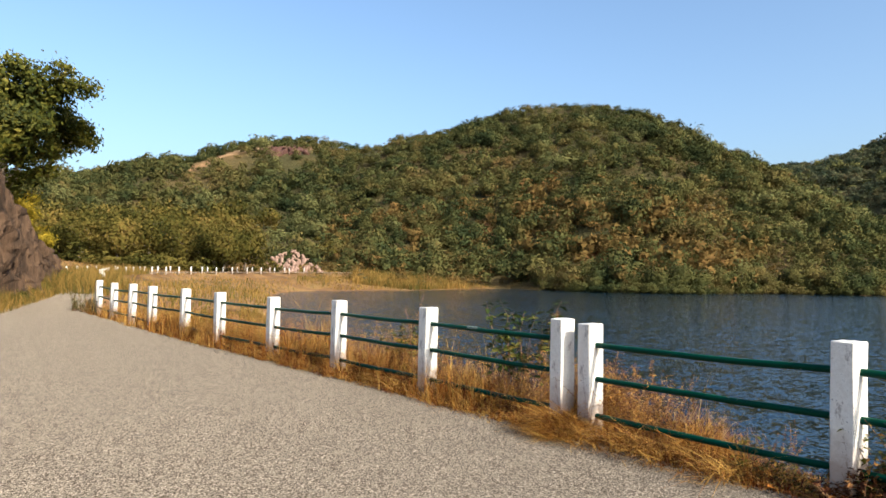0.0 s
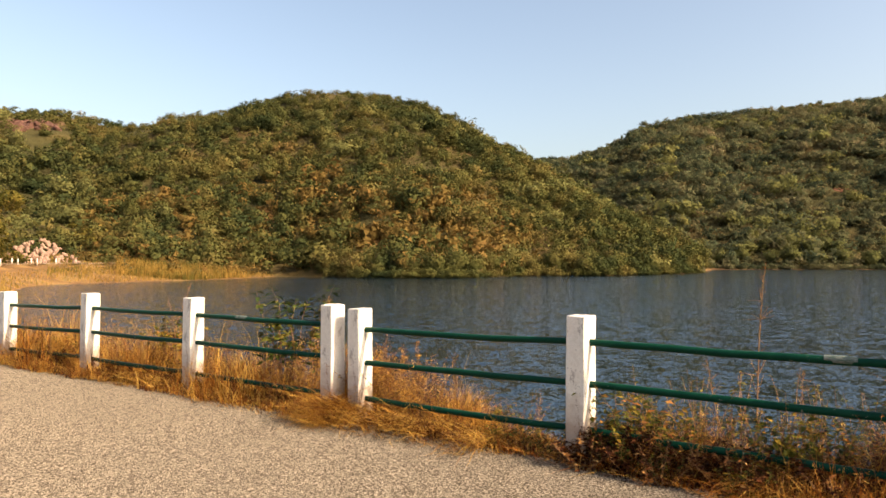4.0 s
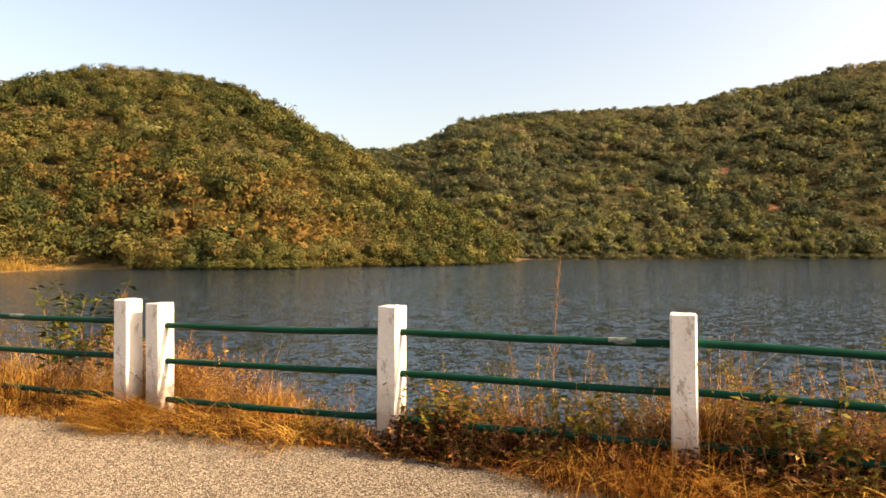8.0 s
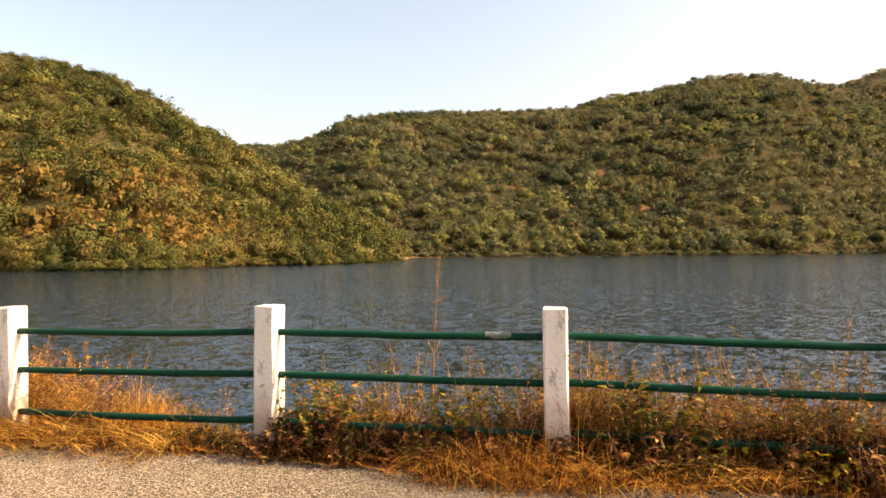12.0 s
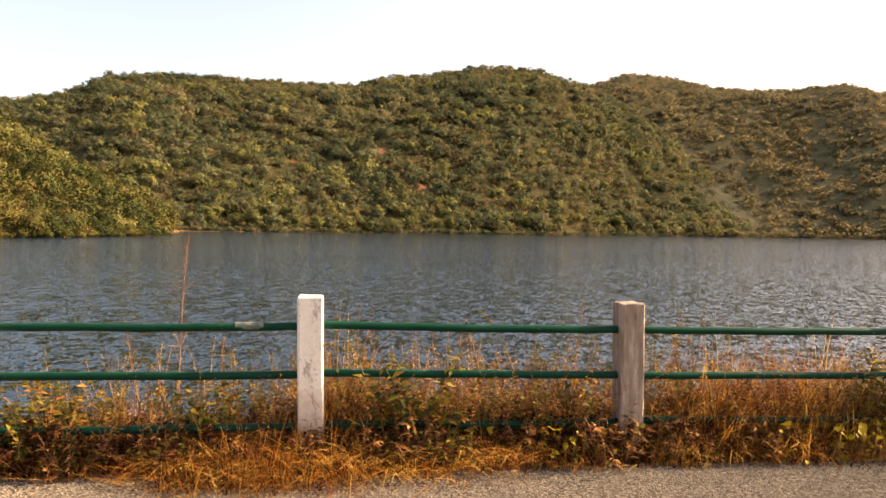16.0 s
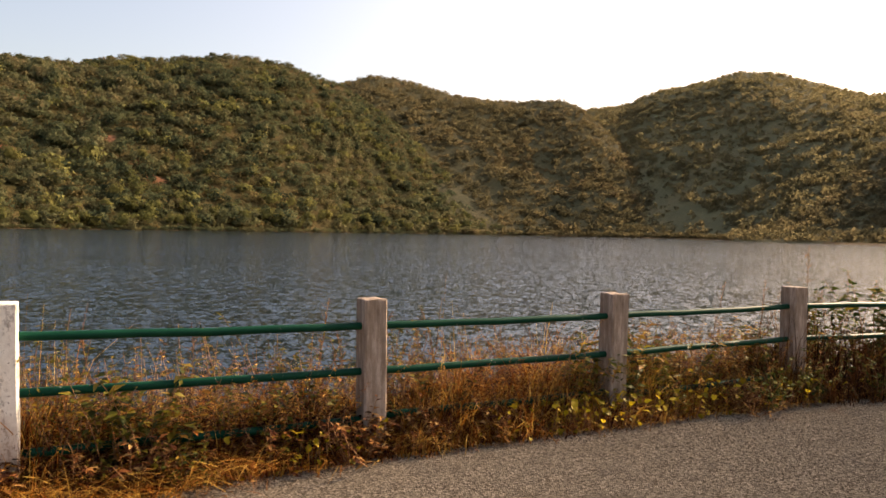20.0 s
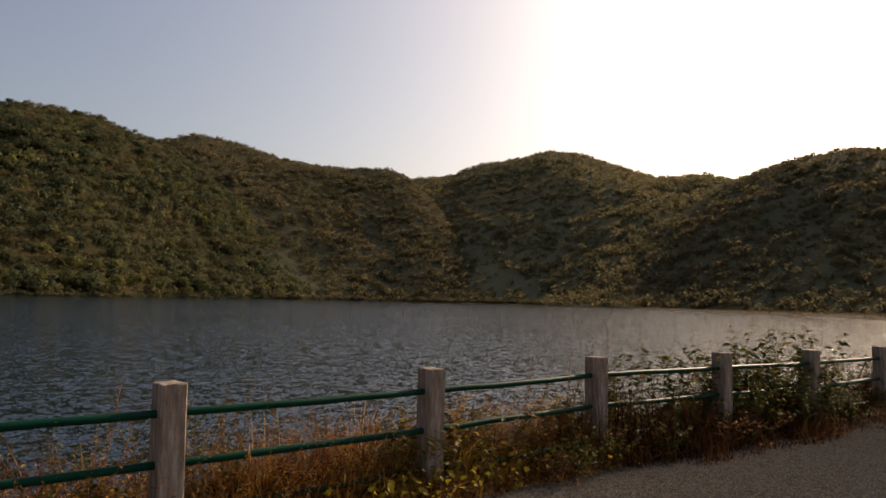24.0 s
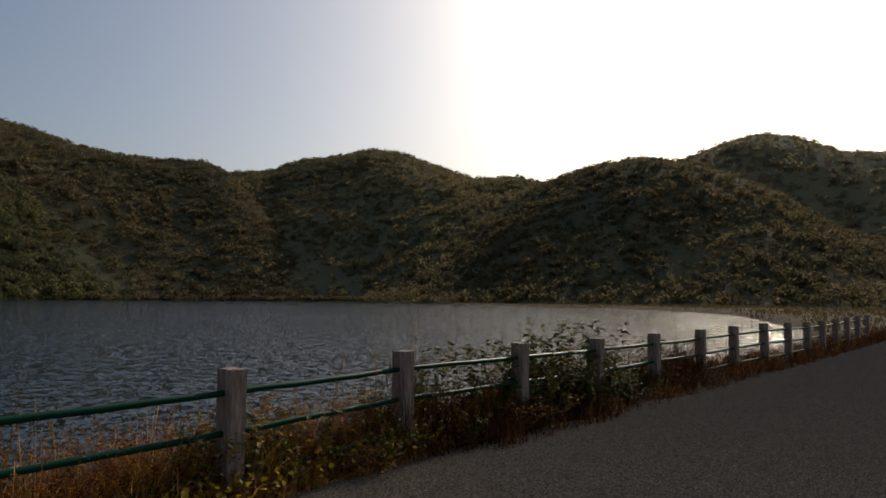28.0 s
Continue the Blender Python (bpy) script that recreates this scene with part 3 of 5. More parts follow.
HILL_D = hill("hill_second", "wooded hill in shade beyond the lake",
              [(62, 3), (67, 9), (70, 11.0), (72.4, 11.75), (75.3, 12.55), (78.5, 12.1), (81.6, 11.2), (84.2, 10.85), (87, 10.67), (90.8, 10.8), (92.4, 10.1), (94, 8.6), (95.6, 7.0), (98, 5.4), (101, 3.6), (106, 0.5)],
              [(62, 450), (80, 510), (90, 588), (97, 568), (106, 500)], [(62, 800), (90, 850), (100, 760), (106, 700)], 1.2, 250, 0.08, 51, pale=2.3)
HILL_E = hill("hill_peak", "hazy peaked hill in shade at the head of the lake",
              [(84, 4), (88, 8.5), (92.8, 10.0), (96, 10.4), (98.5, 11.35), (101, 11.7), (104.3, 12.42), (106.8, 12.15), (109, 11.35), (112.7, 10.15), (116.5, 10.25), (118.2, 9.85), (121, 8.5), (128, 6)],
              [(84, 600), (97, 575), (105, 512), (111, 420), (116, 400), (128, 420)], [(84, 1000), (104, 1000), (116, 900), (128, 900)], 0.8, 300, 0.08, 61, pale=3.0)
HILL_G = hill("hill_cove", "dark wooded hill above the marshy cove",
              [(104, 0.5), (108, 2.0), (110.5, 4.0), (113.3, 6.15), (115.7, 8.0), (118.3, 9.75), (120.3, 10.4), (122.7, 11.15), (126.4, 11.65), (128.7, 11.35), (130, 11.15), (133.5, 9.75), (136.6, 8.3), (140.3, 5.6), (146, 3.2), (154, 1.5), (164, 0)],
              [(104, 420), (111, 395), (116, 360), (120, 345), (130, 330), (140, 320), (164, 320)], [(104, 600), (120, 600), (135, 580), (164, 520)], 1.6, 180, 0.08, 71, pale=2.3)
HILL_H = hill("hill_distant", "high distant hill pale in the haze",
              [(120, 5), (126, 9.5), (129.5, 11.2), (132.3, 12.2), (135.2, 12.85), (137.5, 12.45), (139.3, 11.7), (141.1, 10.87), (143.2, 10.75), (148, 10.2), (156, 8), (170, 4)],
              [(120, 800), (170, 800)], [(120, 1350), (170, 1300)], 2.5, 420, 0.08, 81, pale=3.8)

# ---------------------------------------------------------------- foliage made of many leaf clumps

def leaf_cards(rng, centres, normals, size, long=1.5, loose=0.55):
    """One folded leaf clump (two triangles) at each centre, facing about along its normal."""
    n = len(centres)
    d = normals + rng.normal(0, loose, (n, 3))
    d /= np.linalg.norm(d, axis=1)[:, None]
    a = np.cross(d, rng.normal(0, 1, (n, 3)))
    a /= np.linalg.norm(a, axis=1)[:, None] + 1e-9
    b = np.cross(d, a)
    s = (size * rng.uniform(0.6, 1.35, n))[:, None]
    v = np.stack([centres - a * s * long, centres - b * s * 0.7 - d * s * 0.25, centres + b * s * 0.7 - d * s * 0.25, centres + a * s * long], 1).reshape(-1, 3)
    k = np.arange(n)[:, None] * 4
    soft = normals + d * 0.55
    soft /= np.linalg.norm(soft, axis=1)[:, None] + 1e-9
    return v, np.concatenate([k + [0, 1, 2], k + [1, 3, 2]]), np.repeat(soft, 4, 0)


def crown(seed, cards, lobes, flat=0.75, card=0.16):
    """A crown about 1 across each way from its middle: sprays of foliage (one triangle each) over several lobes, open at the rim."""
    rng = np.random.default_rng(seed)
    mids = rng.normal(0, 1, (lobes, 3))
    mids *= (rng.uniform(0.22, 0.66, lobes) / np.linalg.norm(mids, axis=1))[:, None]
    mids[:, 2] = mids[:, 2] * flat
    rad = rng.uniform(0.34, 0.56, lobes) * min(1.0, (5.0 / lobes) ** 0.35)
    which = rng.integers(0, lobes, cards)
    d = rng.normal(0, 1, (cards, 3))
    d[:, 2] += 0.3
    d /= np.linalg.norm(d, axis=1)[:, None]
    c = mids[which] + d * [1, 1, flat] * (rad[which] * rng.uniform(0.62, 1.15, cards))[:, None]
    out = d + rng.normal(0, 0.4, (cards, 3))
    out /= np.linalg.norm(out, axis=1)[:, None]
    a = np.cross(out, rng.normal(0, 1, (cards, 3)))
    a /= np.linalg.norm(a, axis=1)[:, None] + 1e-9
    b = np.cross(out, a)
    s = (card * rng.uniform(0.6, 1.4, cards))[:, None]
    v = np.stack([c + a * s * 1.1, c + (b * 0.8 - a * 0.6) * s, c - (b * 0.8 + a * 0.6) * s], 1).reshape(-1, 3)
    soft = d + mids[which] * 0.5 + out * 0.2
    soft /= np.linalg.norm(soft, axis=1)[:, None]
    return v, np.arange(cards * 3).reshape(-1, 3), np.repeat(soft, 3, 0)


def strew(templates, pos, size, rng, tall=1.0):
    """Copies of the templates at pos, turned and scaled, as one set of triangles with soft normals."""
    vs, fs, ns, n = [], [], [], 0
    kind = rng.integers(0, len(templates), len(pos))
    for k, (tv, tf, tn) in enumerate(templates):
        sel = np.where(kind == k)[0]
        if not len(sel):
            continue
        a = rng.uniform(0, 2 * np.pi, len(sel))
        c, s = np.cos(a)[:, None], np.sin(a)[:, None]
        sc = size[sel][:, None]
        up = sc * tall * rng.uniform(0.75, 1.3, (len(sel), 1))
        wide = sc * rng.uniform(0.72, 1.4, (len(sel), 1))
        x, y = tv[None, :, 0] * c * sc - tv[None, :, 1] * s * wide, tv[None, :, 0] * s * sc + tv[None, :, 1] * c * wide
        z = tv[None, :, 2] * up
        nx, ny = tn[None, :, 0] * c - tn[None, :, 1] * s, tn[None, :, 0] * s + tn[None, :, 1] * c
        v = np.stack([x, y, z], 2) + pos[sel][:, None, :]
        ns.append(np.stack([nx, ny, np.broadcast_to(tn[None, :, 2], nx.shape)], 2).reshape(-1, 3))
        f = tf[None] + (np.arange(len(sel)) * len(tv))[:, None, None] + n
        vs.append(v.reshape(-1, 3))
        fs.append(f.reshape(-1, 3))
        n += len(sel) * len(tv)
    return np.concatenate(vs), np.concatenate(fs), np.concatenate(ns)


def woods(name, label, h, spacing, size, templates, material, seed, u0=0.0, u1=1.06, bare=(), front=(), span=None, cover=0.85, vary=5.0):
    """Scrub forest over a hill, from u0 to u1 of the way up; thinner where nearer hills stand in front."""
    rng = np.random.default_rng(seed)
    a0, a1 = span or h["range"]
    r0, r1 = h["base"].min(), h["crest"].max() * 1.06
    n = int(0.5 * (r1 ** 2 - r0 ** 2) * radians(a1 - a0) / spacing ** 2)
    az, r = rng.uniform(a0, a1, n), np.sqrt(rng.uniform(r0 ** 2, r1 ** 2, n))
    rb, rc = np.interp(az, h["az"], h["base"]), np.interp(az, h["az"], h["crest"])
    z = hill_z(h, az, r)
    x, y = polar(az, r)
    u = (r - rb) / (rc - rb)
    keep = (u > u0) & (u < u1) & (z > LAKE_Z + 0.3)
    keep &= rng.uniform(0, 1, n) < cover + 0.7 * fbm(x, y, 0.045, 3, seed)
    for g in front:
        hide = np.tan(np.radians(np.interp(az, g["az"], g["el"], left=-9, right=-9))) * r - size * 2.2
        keep &= (z > hide) | (rng.uniform(0, 1, n) < 0.12)
    for (ba, bd, br) in bare:
        across, down = radians(1) * (az - ba) * bd, r - bd
        down = np.where(down < 0, down / 2.6, down)
        keep &= (np.hypot(across, down) > br * rng.uniform(0.6, 1.2, n)) | (rng.uniform(0, 1, n) < 0.25)
    x, y, z, u = x[keep], y[keep], z[keep], u[keep]
    s = size * np.clip(rng.gamma(vary, 1 / vary, len(x)), 0.45, 1.75) * (1 + 0.3 * fbm(x, y, 0.03, 2, seed + 3))
    s = np.where(u > 0.86, np.minimum(s * 0.85, size * 0.95), s)
    v, f, nn = strew(templates, np.stack([x, y, z + s * 0.5], 1), s, rng, 0.95)
    ob = new(name, mesh_of(name, v, f, material, normals=nn))
    return tagged(ob, label, "woods", kind="stuff")


FINE = [crown(100 + i, 430, 7, card=0.066) for i in range(8)]
THIN = [crown(110 + i, 230, 6, card=0.090) for i in range(6)]
MID = [crown(120 + i, 110, 5, card=0.112) for i in range(6)]
COARSE = [crown(140 + i, 44, 3, card=0.16) for i in range(6)]
BUSH = [crown(160 + i, 84, 4, flat=0.85, card=0.118) for i in range(6)]
bare_a = [(-17.9, 262, 9), (-16.0, 272, 9), (-20.0, 255, 8), (-13.2, 266, 9)]
bare_b = [(0.5, 142, 3.5), (7.5, 138, 3), (13.5, 133, 3), (-3, 138, 4.5), (4, 160, 3), (17, 150, 2.5)]
woods("woods_stony_hill", "olive green scrub trees on the stony hill", HILL_A, 3.4, 2.9, THIN, WOODS, 301, 0.32, bare=bare_a, front=[HILL_B], span=(-40, 2))
woods("grove_stony_hill", "yellowing broad trees at the foot of the stony hill", HILL_A, 4.2, 3.7, FINE, GROVE, 309, -0.02, 0.34, front=[HILL_B], span=(-40, -9))
woods("woods_dome_hill", "olive and rust coloured scrub trees covering the rounded hill", HILL_B, 3.1, 2.75, FINE, WOODS, 302, bare=bare_b, cover=0.72, vary=3.0)
woods("undergrowth_dome_hill", "low dry bushes between the hillside trees", HILL_B, 2.2, 1.85, BUSH, WOODS, 303, cover=0.62)
woods("tall_trees_dome_hill", "taller dark green trees standing above the scrub", HILL_B, 9.0, 3.3, FINE, WOODS, 314, 0.04, 0.80, span=(-3, 38), cover=0.7, vary=6.0)
woods("light_trees_dome_hill", "light sage green trees standing out on the rounded hill", HILL_B, 9.5, 3.3, FINE, FRESH, 318, 0.02, 0.82, span=(-14, 38), cover=0.40, vary=6.0)
woods("light_trees_stony_hill", "light sage green trees below the stony crest", HILL_A, 10.0, 3.5, FINE, FRESH, 319, 0.20, 0.85, bare=bare_a, front=[HILL_B], span=(-40, 0), cover=0.40, vary=6.0)
woods("dry_scrub_dome_hill", "ochre dry scrub low on the rounded hill", HILL_B, 2.8, 2.3, BUSH, OCHRE, 313, 0.0, 0.40, span=(-10, 26), cover=0.8)
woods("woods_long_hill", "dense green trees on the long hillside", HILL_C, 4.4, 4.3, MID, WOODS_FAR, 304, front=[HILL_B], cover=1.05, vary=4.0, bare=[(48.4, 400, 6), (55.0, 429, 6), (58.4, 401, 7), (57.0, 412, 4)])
woods("light_trees_long_hill", "taller light green trees scattered over the long hillside", HILL_C, 12.0, 5.6, MID, FRESH, 315, 0.0, 0.97, front=[HILL_B], cover=0.62, vary=6.0)
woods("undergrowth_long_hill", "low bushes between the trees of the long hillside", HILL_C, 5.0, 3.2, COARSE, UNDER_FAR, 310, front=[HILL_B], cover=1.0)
woods("woods_second_hill", "dense dark trees on the shaded hill", HILL_D, 4.2, 3.7, COARSE, HAZED_SHADE, 305, front=[HILL_C], cover=1.4)
woods("woods_peak_hill", "distant trees paled by haze on the peaked hill", HILL_E, 5.6, 4.2, COARSE, HAZED_FAR, 306, front=[HILL_D, HILL_G], cover=1.4)
woods("woods_cove_hill", "dark trees on the hill above the cove", HILL_G, 4.2, 3.3, COARSE, HAZED_SHADE, 307, cover=1.4)
woods("woods_distant_hill", "far trees paled by haze on the distant hill", HILL_H, 10.5, 7.2, COARSE, HAZED_FARTHEST, 308, front=[HILL_G])


def shore_bushes(name, label, h, a0, a1, n, size, templates, material, seed):
    """Bushes hanging over the water's edge."""
    rng = np.random.default_rng(seed)
    az = rng.uniform(a0, a1, n)
    r = np.interp(az, h["az"], h["base"]) + rng.uniform(-1.6, 1.5, n) * size * 0.6
    x, y = polar(az, r)
    s = size * rng.uniform(0.5, 1.3, n)
    v, f, nn = strew(templates, np.stack([x, y, LAKE_Z + s * 0.45], 1), s, rng, 0.9)
    return tagged(new(name, mesh_of(name, v, f, material, normals=nn)), label, "bushes", kind="stuff")


shore_bushes("bushes_near_shore", "green bushes hanging over the water of the near shore", HILL_B, 8.5, 38.8, 260, 1.5, FINE, WOODS, 311)
shore_bushes("bushes_second_shore", "dusky trees along the water below the shaded hill", HILL_D, 80, 97, 130, 4.2, MID, HAZED_SHADE, 316)
shore_bushes("bushes_head_shore", "dusky trees along the water at the head of the lake", HILL_E, 96, 113, 150, 4.2, MID, HAZED_SHADE, 317)
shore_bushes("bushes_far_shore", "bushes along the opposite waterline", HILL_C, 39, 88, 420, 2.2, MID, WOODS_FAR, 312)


def flat_scrub(name, label, a0, a1, r0, r1, n, size, templates, material, seed):
    """Loose bushes on the low land at the inlet."""
    rng = np.random.default_rng(seed)
    az, r = rng.uniform(a0, a1, n), rng.uniform(r0, r1, n)
    x, y = polar(az, r)
    z = ground(x, y)
    ok = (z > LAKE_Z + 0.15) & (fbm(x, y, 0.09, 3, seed) > -0.05) & (np.abs(off_edge(x, y)) > 5)
    x, y, z = x[ok], y[ok], z[ok]
    s = size * rng.uniform(0.45, 1.3, len(x))
    v, f, nn = strew(templates, np.stack([x, y, z + s * 0.35], 1), s, rng, 0.8)
    return tagged(new(name, mesh_of(name, v, f, material, normals=nn)), label, "bushes", kind="stuff")


flat_scrub("ochre_bushes_inlet", "tawny dry bushes on the low ground at the head of the inlet", -11, 6.5, 112, 142, 240, 1.5, BUSH, OCHRE, 321)
flat_scrub("brown_bushes_inlet", "brown withered bushes near the inlet's shore", -11, 5.5, 108, 138, 110, 1.3, BUSH, UNDER_FAR, 322)
flat_scrub("bushes_grove", "olive bushes closing the foot of the grove", -31, -13.5, 104, 118, 320, 1.9, BUSH, GROVE, 324)
flat_scrub("green_bushes_inlet", "dark green bushes at the foot of the rounded hill", -10, 8, 120, 142, 110, 1.6, BUSH, WOODS, 323)


# ---------------------------------------------------------------- the roadside fence
P2 = np.array([p[:2] for p in POSTS])


def along(k, d=0.0):
    """A point k posts along the fence (a fraction lies between two posts), d metres towards the lake."""
    k = min(max(k, -6.0), len(POSTS) + 4.0)
    i = int(min(max(math.floor(k), 0), len(POSTS) - 2))
    a, b = P2[i], P2[i + 1]
    t = (b - a) / np.linalg.norm(b - a)
    p = a + (b - a) * (k - i)
    return p[0] - t[1] * d, p[1] + t[0] * d


def heading(k):
    i = int(min(max(math.floor(k), 0), len(POSTS) - 2))
    j = i + 1 if i != 9 else i + 2
    t = P2[j] - P2[i]
    return math.degrees(math.atan2(t[1], t[0]))


def post_mesh(seed, material, wx=0.08, wy=0.092, tall=1.0, deep=0.35):
    """A square cast concrete post with worn, rounded edges and a slightly uneven top."""
    rng = random.Random(seed)
    bm = bmesh.new()
    levels = [-deep, 0.0, 0.2, 0.4, 0.6, 0.8, tall - 0.007, tall]
    n, rings, c = 12, [], 0.012
    for z in levels:
        p, q = (w * (1.0 - 0.02 * z) - (0.005 if z == tall else 0) for w in (wx, wy))
        base = [(p, -q + c), (p, 0), (p, q - c), (p - c, q), (0, q), (-p + c, q), (-p, q - c), (-p, 0), (-p, -q + c), (-p + c, -q), (0, -q), (p - c, -q)]
        rings.append([bm.verts.new((x + rng.uniform(-1, 1) * 0.0022, y + rng.uniform(-1, 1) * 0.0022, z + (rng.uniform(-1, 1) * 0.004 if z == tall else 0))) for x, y in base])
    for a, b in zip(rings, rings[1:]):
        for i in range(n):
            bm.faces.new((a[i], a[(i + 1) % n], b[(i + 1) % n], b[i]))
    top = bm.verts.new((0, 0, tall + 0.003))
    for i in range(n):
        bm.faces.new((rings[-1][i], rings[-1][(i + 1) % n], top))
    return bm_mesh("post", bm, material)


WHITE_POSTS = [post_mesh(i, PAINT) for i in range(5)]
BARE_POSTS = [post_mesh(10 + i, BARE) for i in range(5)]
PIPE_R = 0.0255
CHIPPED = make_plain("chipped_paint", (0.010, 0.055, 0.036), (0.20, 0.21, 0.19), 30, 0.7, 0.2, 0.002, (1, 1, 3))


def rail_mesh(a, b, rng):
    """A pipe from a to b with a slight sag and kink."""
    a, b = np.array(a), np.array(b)
    n = 7
    t = np.linspace(0, 1, n)[:, None]
    p = a + (b - a) * t
    p[:, 2] -= (np.sin(np.pi * t[:, 0]) * rng.uniform(0.0, 0.014))
    p[1:-1] += rng.normal(0, 0.0022, (n - 2, 3))
    v, f = tube(p, np.full(n, PIPE_R), 10)
    return mesh_of("rail", v, f, RAIL, True)


fence = empty("roadside_fence", Matrix.Identity(4), "whitewashed and bare concrete posts joined by three green pipe rails", "fence")
frng = np.random.default_rng(7)
for i, (x, y, h) in enumerate(POSTS):
    me = (WHITE_POSTS if i <= 12 else BARE_POSTS)[i % 5]
    ob = part("post", me, fence, "whitewashed concrete post with peeling paint" if i <= 12 else "weathered bare concrete post")
    ob.matrix_basis = Matrix.Translation((x, y, 0)) @ Euler((radians(frng.uniform(-0.7, 0.7)), radians(frng.uniform(-0.7, 0.7)), radians(heading(i) + frng.uniform(-2, 2)))).to_matrix().to_4x4() @ Matrix.Diagonal((1, 1, h, 1))
for i, (p, q) in enumerate(zip(POSTS, POSTS[1:])):
    if i == 9:
        continue
    for drop in (0.19, 0.495, 0.80):
        d = drop - (0.010 if i >= 12 and drop < 0.7 else 0.0) + (0.0 if drop < 0.7 else frng.uniform(-0.02, 0.03) + (0.035 if i < 12 else 0.0))
        a, b = np.array((p[0], p[1], p[2] - d)), np.array((q[0], q[1], q[2] - d))
        rail = part("rail", rail_mesh(a, b, frng), fence)
        if drop == 0.19 and i in (8, 11):
            f0 = 0.35 if i == 8 else 0.77
            v, f = tube(np.array([a + (b - a) * (f0 + 0.085 * t) for t in (0, 0.35, 0.7, 1)]), np.array([0.9, 1.0, 1.0, 0.9]) * PIPE_R + 0.0022, 9)
            part("worn_patch", mesh_of("worn_patch", v, f, CHIPPED, True), rail, "pale patch where the green paint has worn off")

# the same road's fence across the inlet: posts on both sides, tiny from here
for name, side, lo, hi, label in (("far_fence", 0.15, 41, 128, "far row of white posts along the lake side of the road"), ("far_fence", -4.3, 58, 128, "far row of white posts along the hill side of the road")):
    far_fence = empty(name, Matrix.Identity(4), label, "fence")
    last = None
    for k in range(0, ne):
        if EDGE[k, 0] > -5 or not lo < EDGE[k, 1] < hi or EDGE[k, 0] > -0.204 * EDGE[k, 1]:
            continue
        if last is not None and abs(EDGE_S[k] - last) < 3.1:
            continue
        last = EDGE_S[k]
        x, y = EDGE[k] + EDGE_N[k] * side
        ob = part("post", WHITE_POSTS[k % 5], far_fence)
        ob.matrix_basis = pose(x, y, float(lift(x, y)) - 0.02, 0, 0, math.degrees(math.atan2(EDGE_T[k, 1], EDGE_T[k, 0]))) @ Matrix.Diagonal((0.75, 0.75, 0.74, 1))


# ---------------------------------------------------------------- rock cutting and the tree over it
def cutting():
    """The cut rock face beside the bend, highest where it is nearest."""
    base = np.array([(-13.2, 17.5), (-15.0, 22.8), (-17.4, 28.5), (-20.3, 34.5), (-23.4, 41.0), (-26.8, 48.0), (-30.3, 55)])
    tall = np.array([5.6, 5.4, 4.0, 2.7, 2.5, 1.9, 1.0])
    n, m = 200, 44
    t = np.linspace(0, len(base) - 1, n)
    bx, by = np.interp(t, range(len(base)), base[:, 0]), np.interp(t, range(len(base)), base[:, 1])
    hh = np.interp(t, range(len(base)), tall)
    d = np.stack([np.gradient(bx), np.gradient(by)], 1)
    d /= np.linalg.norm(d, axis=1)[:, None]
    back = np.stack([-d[:, 1], d[:, 0]], 1)
    up = np.linspace(0, 1, m)
    rise = np.clip(up * 1.5, 0, 1)
    T, U = np.meshgrid(np.arange(n), up, indexing="ij")
    s = np.cumsum(np.concatenate([[0], np.hypot(np.diff(bx), np.diff(by))]))
    set_back = 0.35 * U * 3 + np.clip(U - 0.66, 0, 1) * 22
    z = -0.3 + (hh[:, None] + 0.3) * np.minimum(rise[None, :], 1) + np.clip(U - 0.66, 0, 1) * 3.0
    crag = fbm(s[T] * 1.0, z * 0.45, 0.8, 4, 13) * 0.7 + np.abs(fbm(s[T], z * 0.3, 1.4, 3, 17)) * 0.7 + np.abs(fbm(s[T], z * 0.7, 3.1, 2, 23)) * 0.35
    set_back = set_back - crag * np.clip(1.6 - U, 0, 1)
    z = z + fbm(s[T], U * 9, 0.7, 3, 19) * 0.35 * (U > 0.3)
    X, Y = bx[:, None] + back[:, 0][:, None] * set_back, by[:, None] + back[:, 1][:, None] * set_back
    ii, jj = np.meshgrid(np.arange(n - 1), np.arange(m - 1), indexing="ij")
    f = np.stack([ii * m + jj, (ii + 1) * m + jj, (ii + 1) * m + jj + 1, ii * m + jj + 1], 2).reshape(-1, 4)
    ob = new("rock_cutting", mesh_of("rock_cutting", np.stack([X, Y, z], 2).reshape(-1, 3), f, CLIFF))
    return tagged(ob, "steep brown rock face cut beside the road bend", "rock face", kind="structure")


cutting()


def limb(rng, a, d, length, bend=0.35, steps=6):
    pts = [np.array(a, float)]
    d = np.array(d, float)
    for _ in range(steps):
        d = d + rng.normal(0, bend, 3) * 0.35 + np.array([0, 0, 0.06])
        d /= np.linalg.norm(d)
        pts.append(pts[-1] + d * length / steps)
    return np.array(pts)


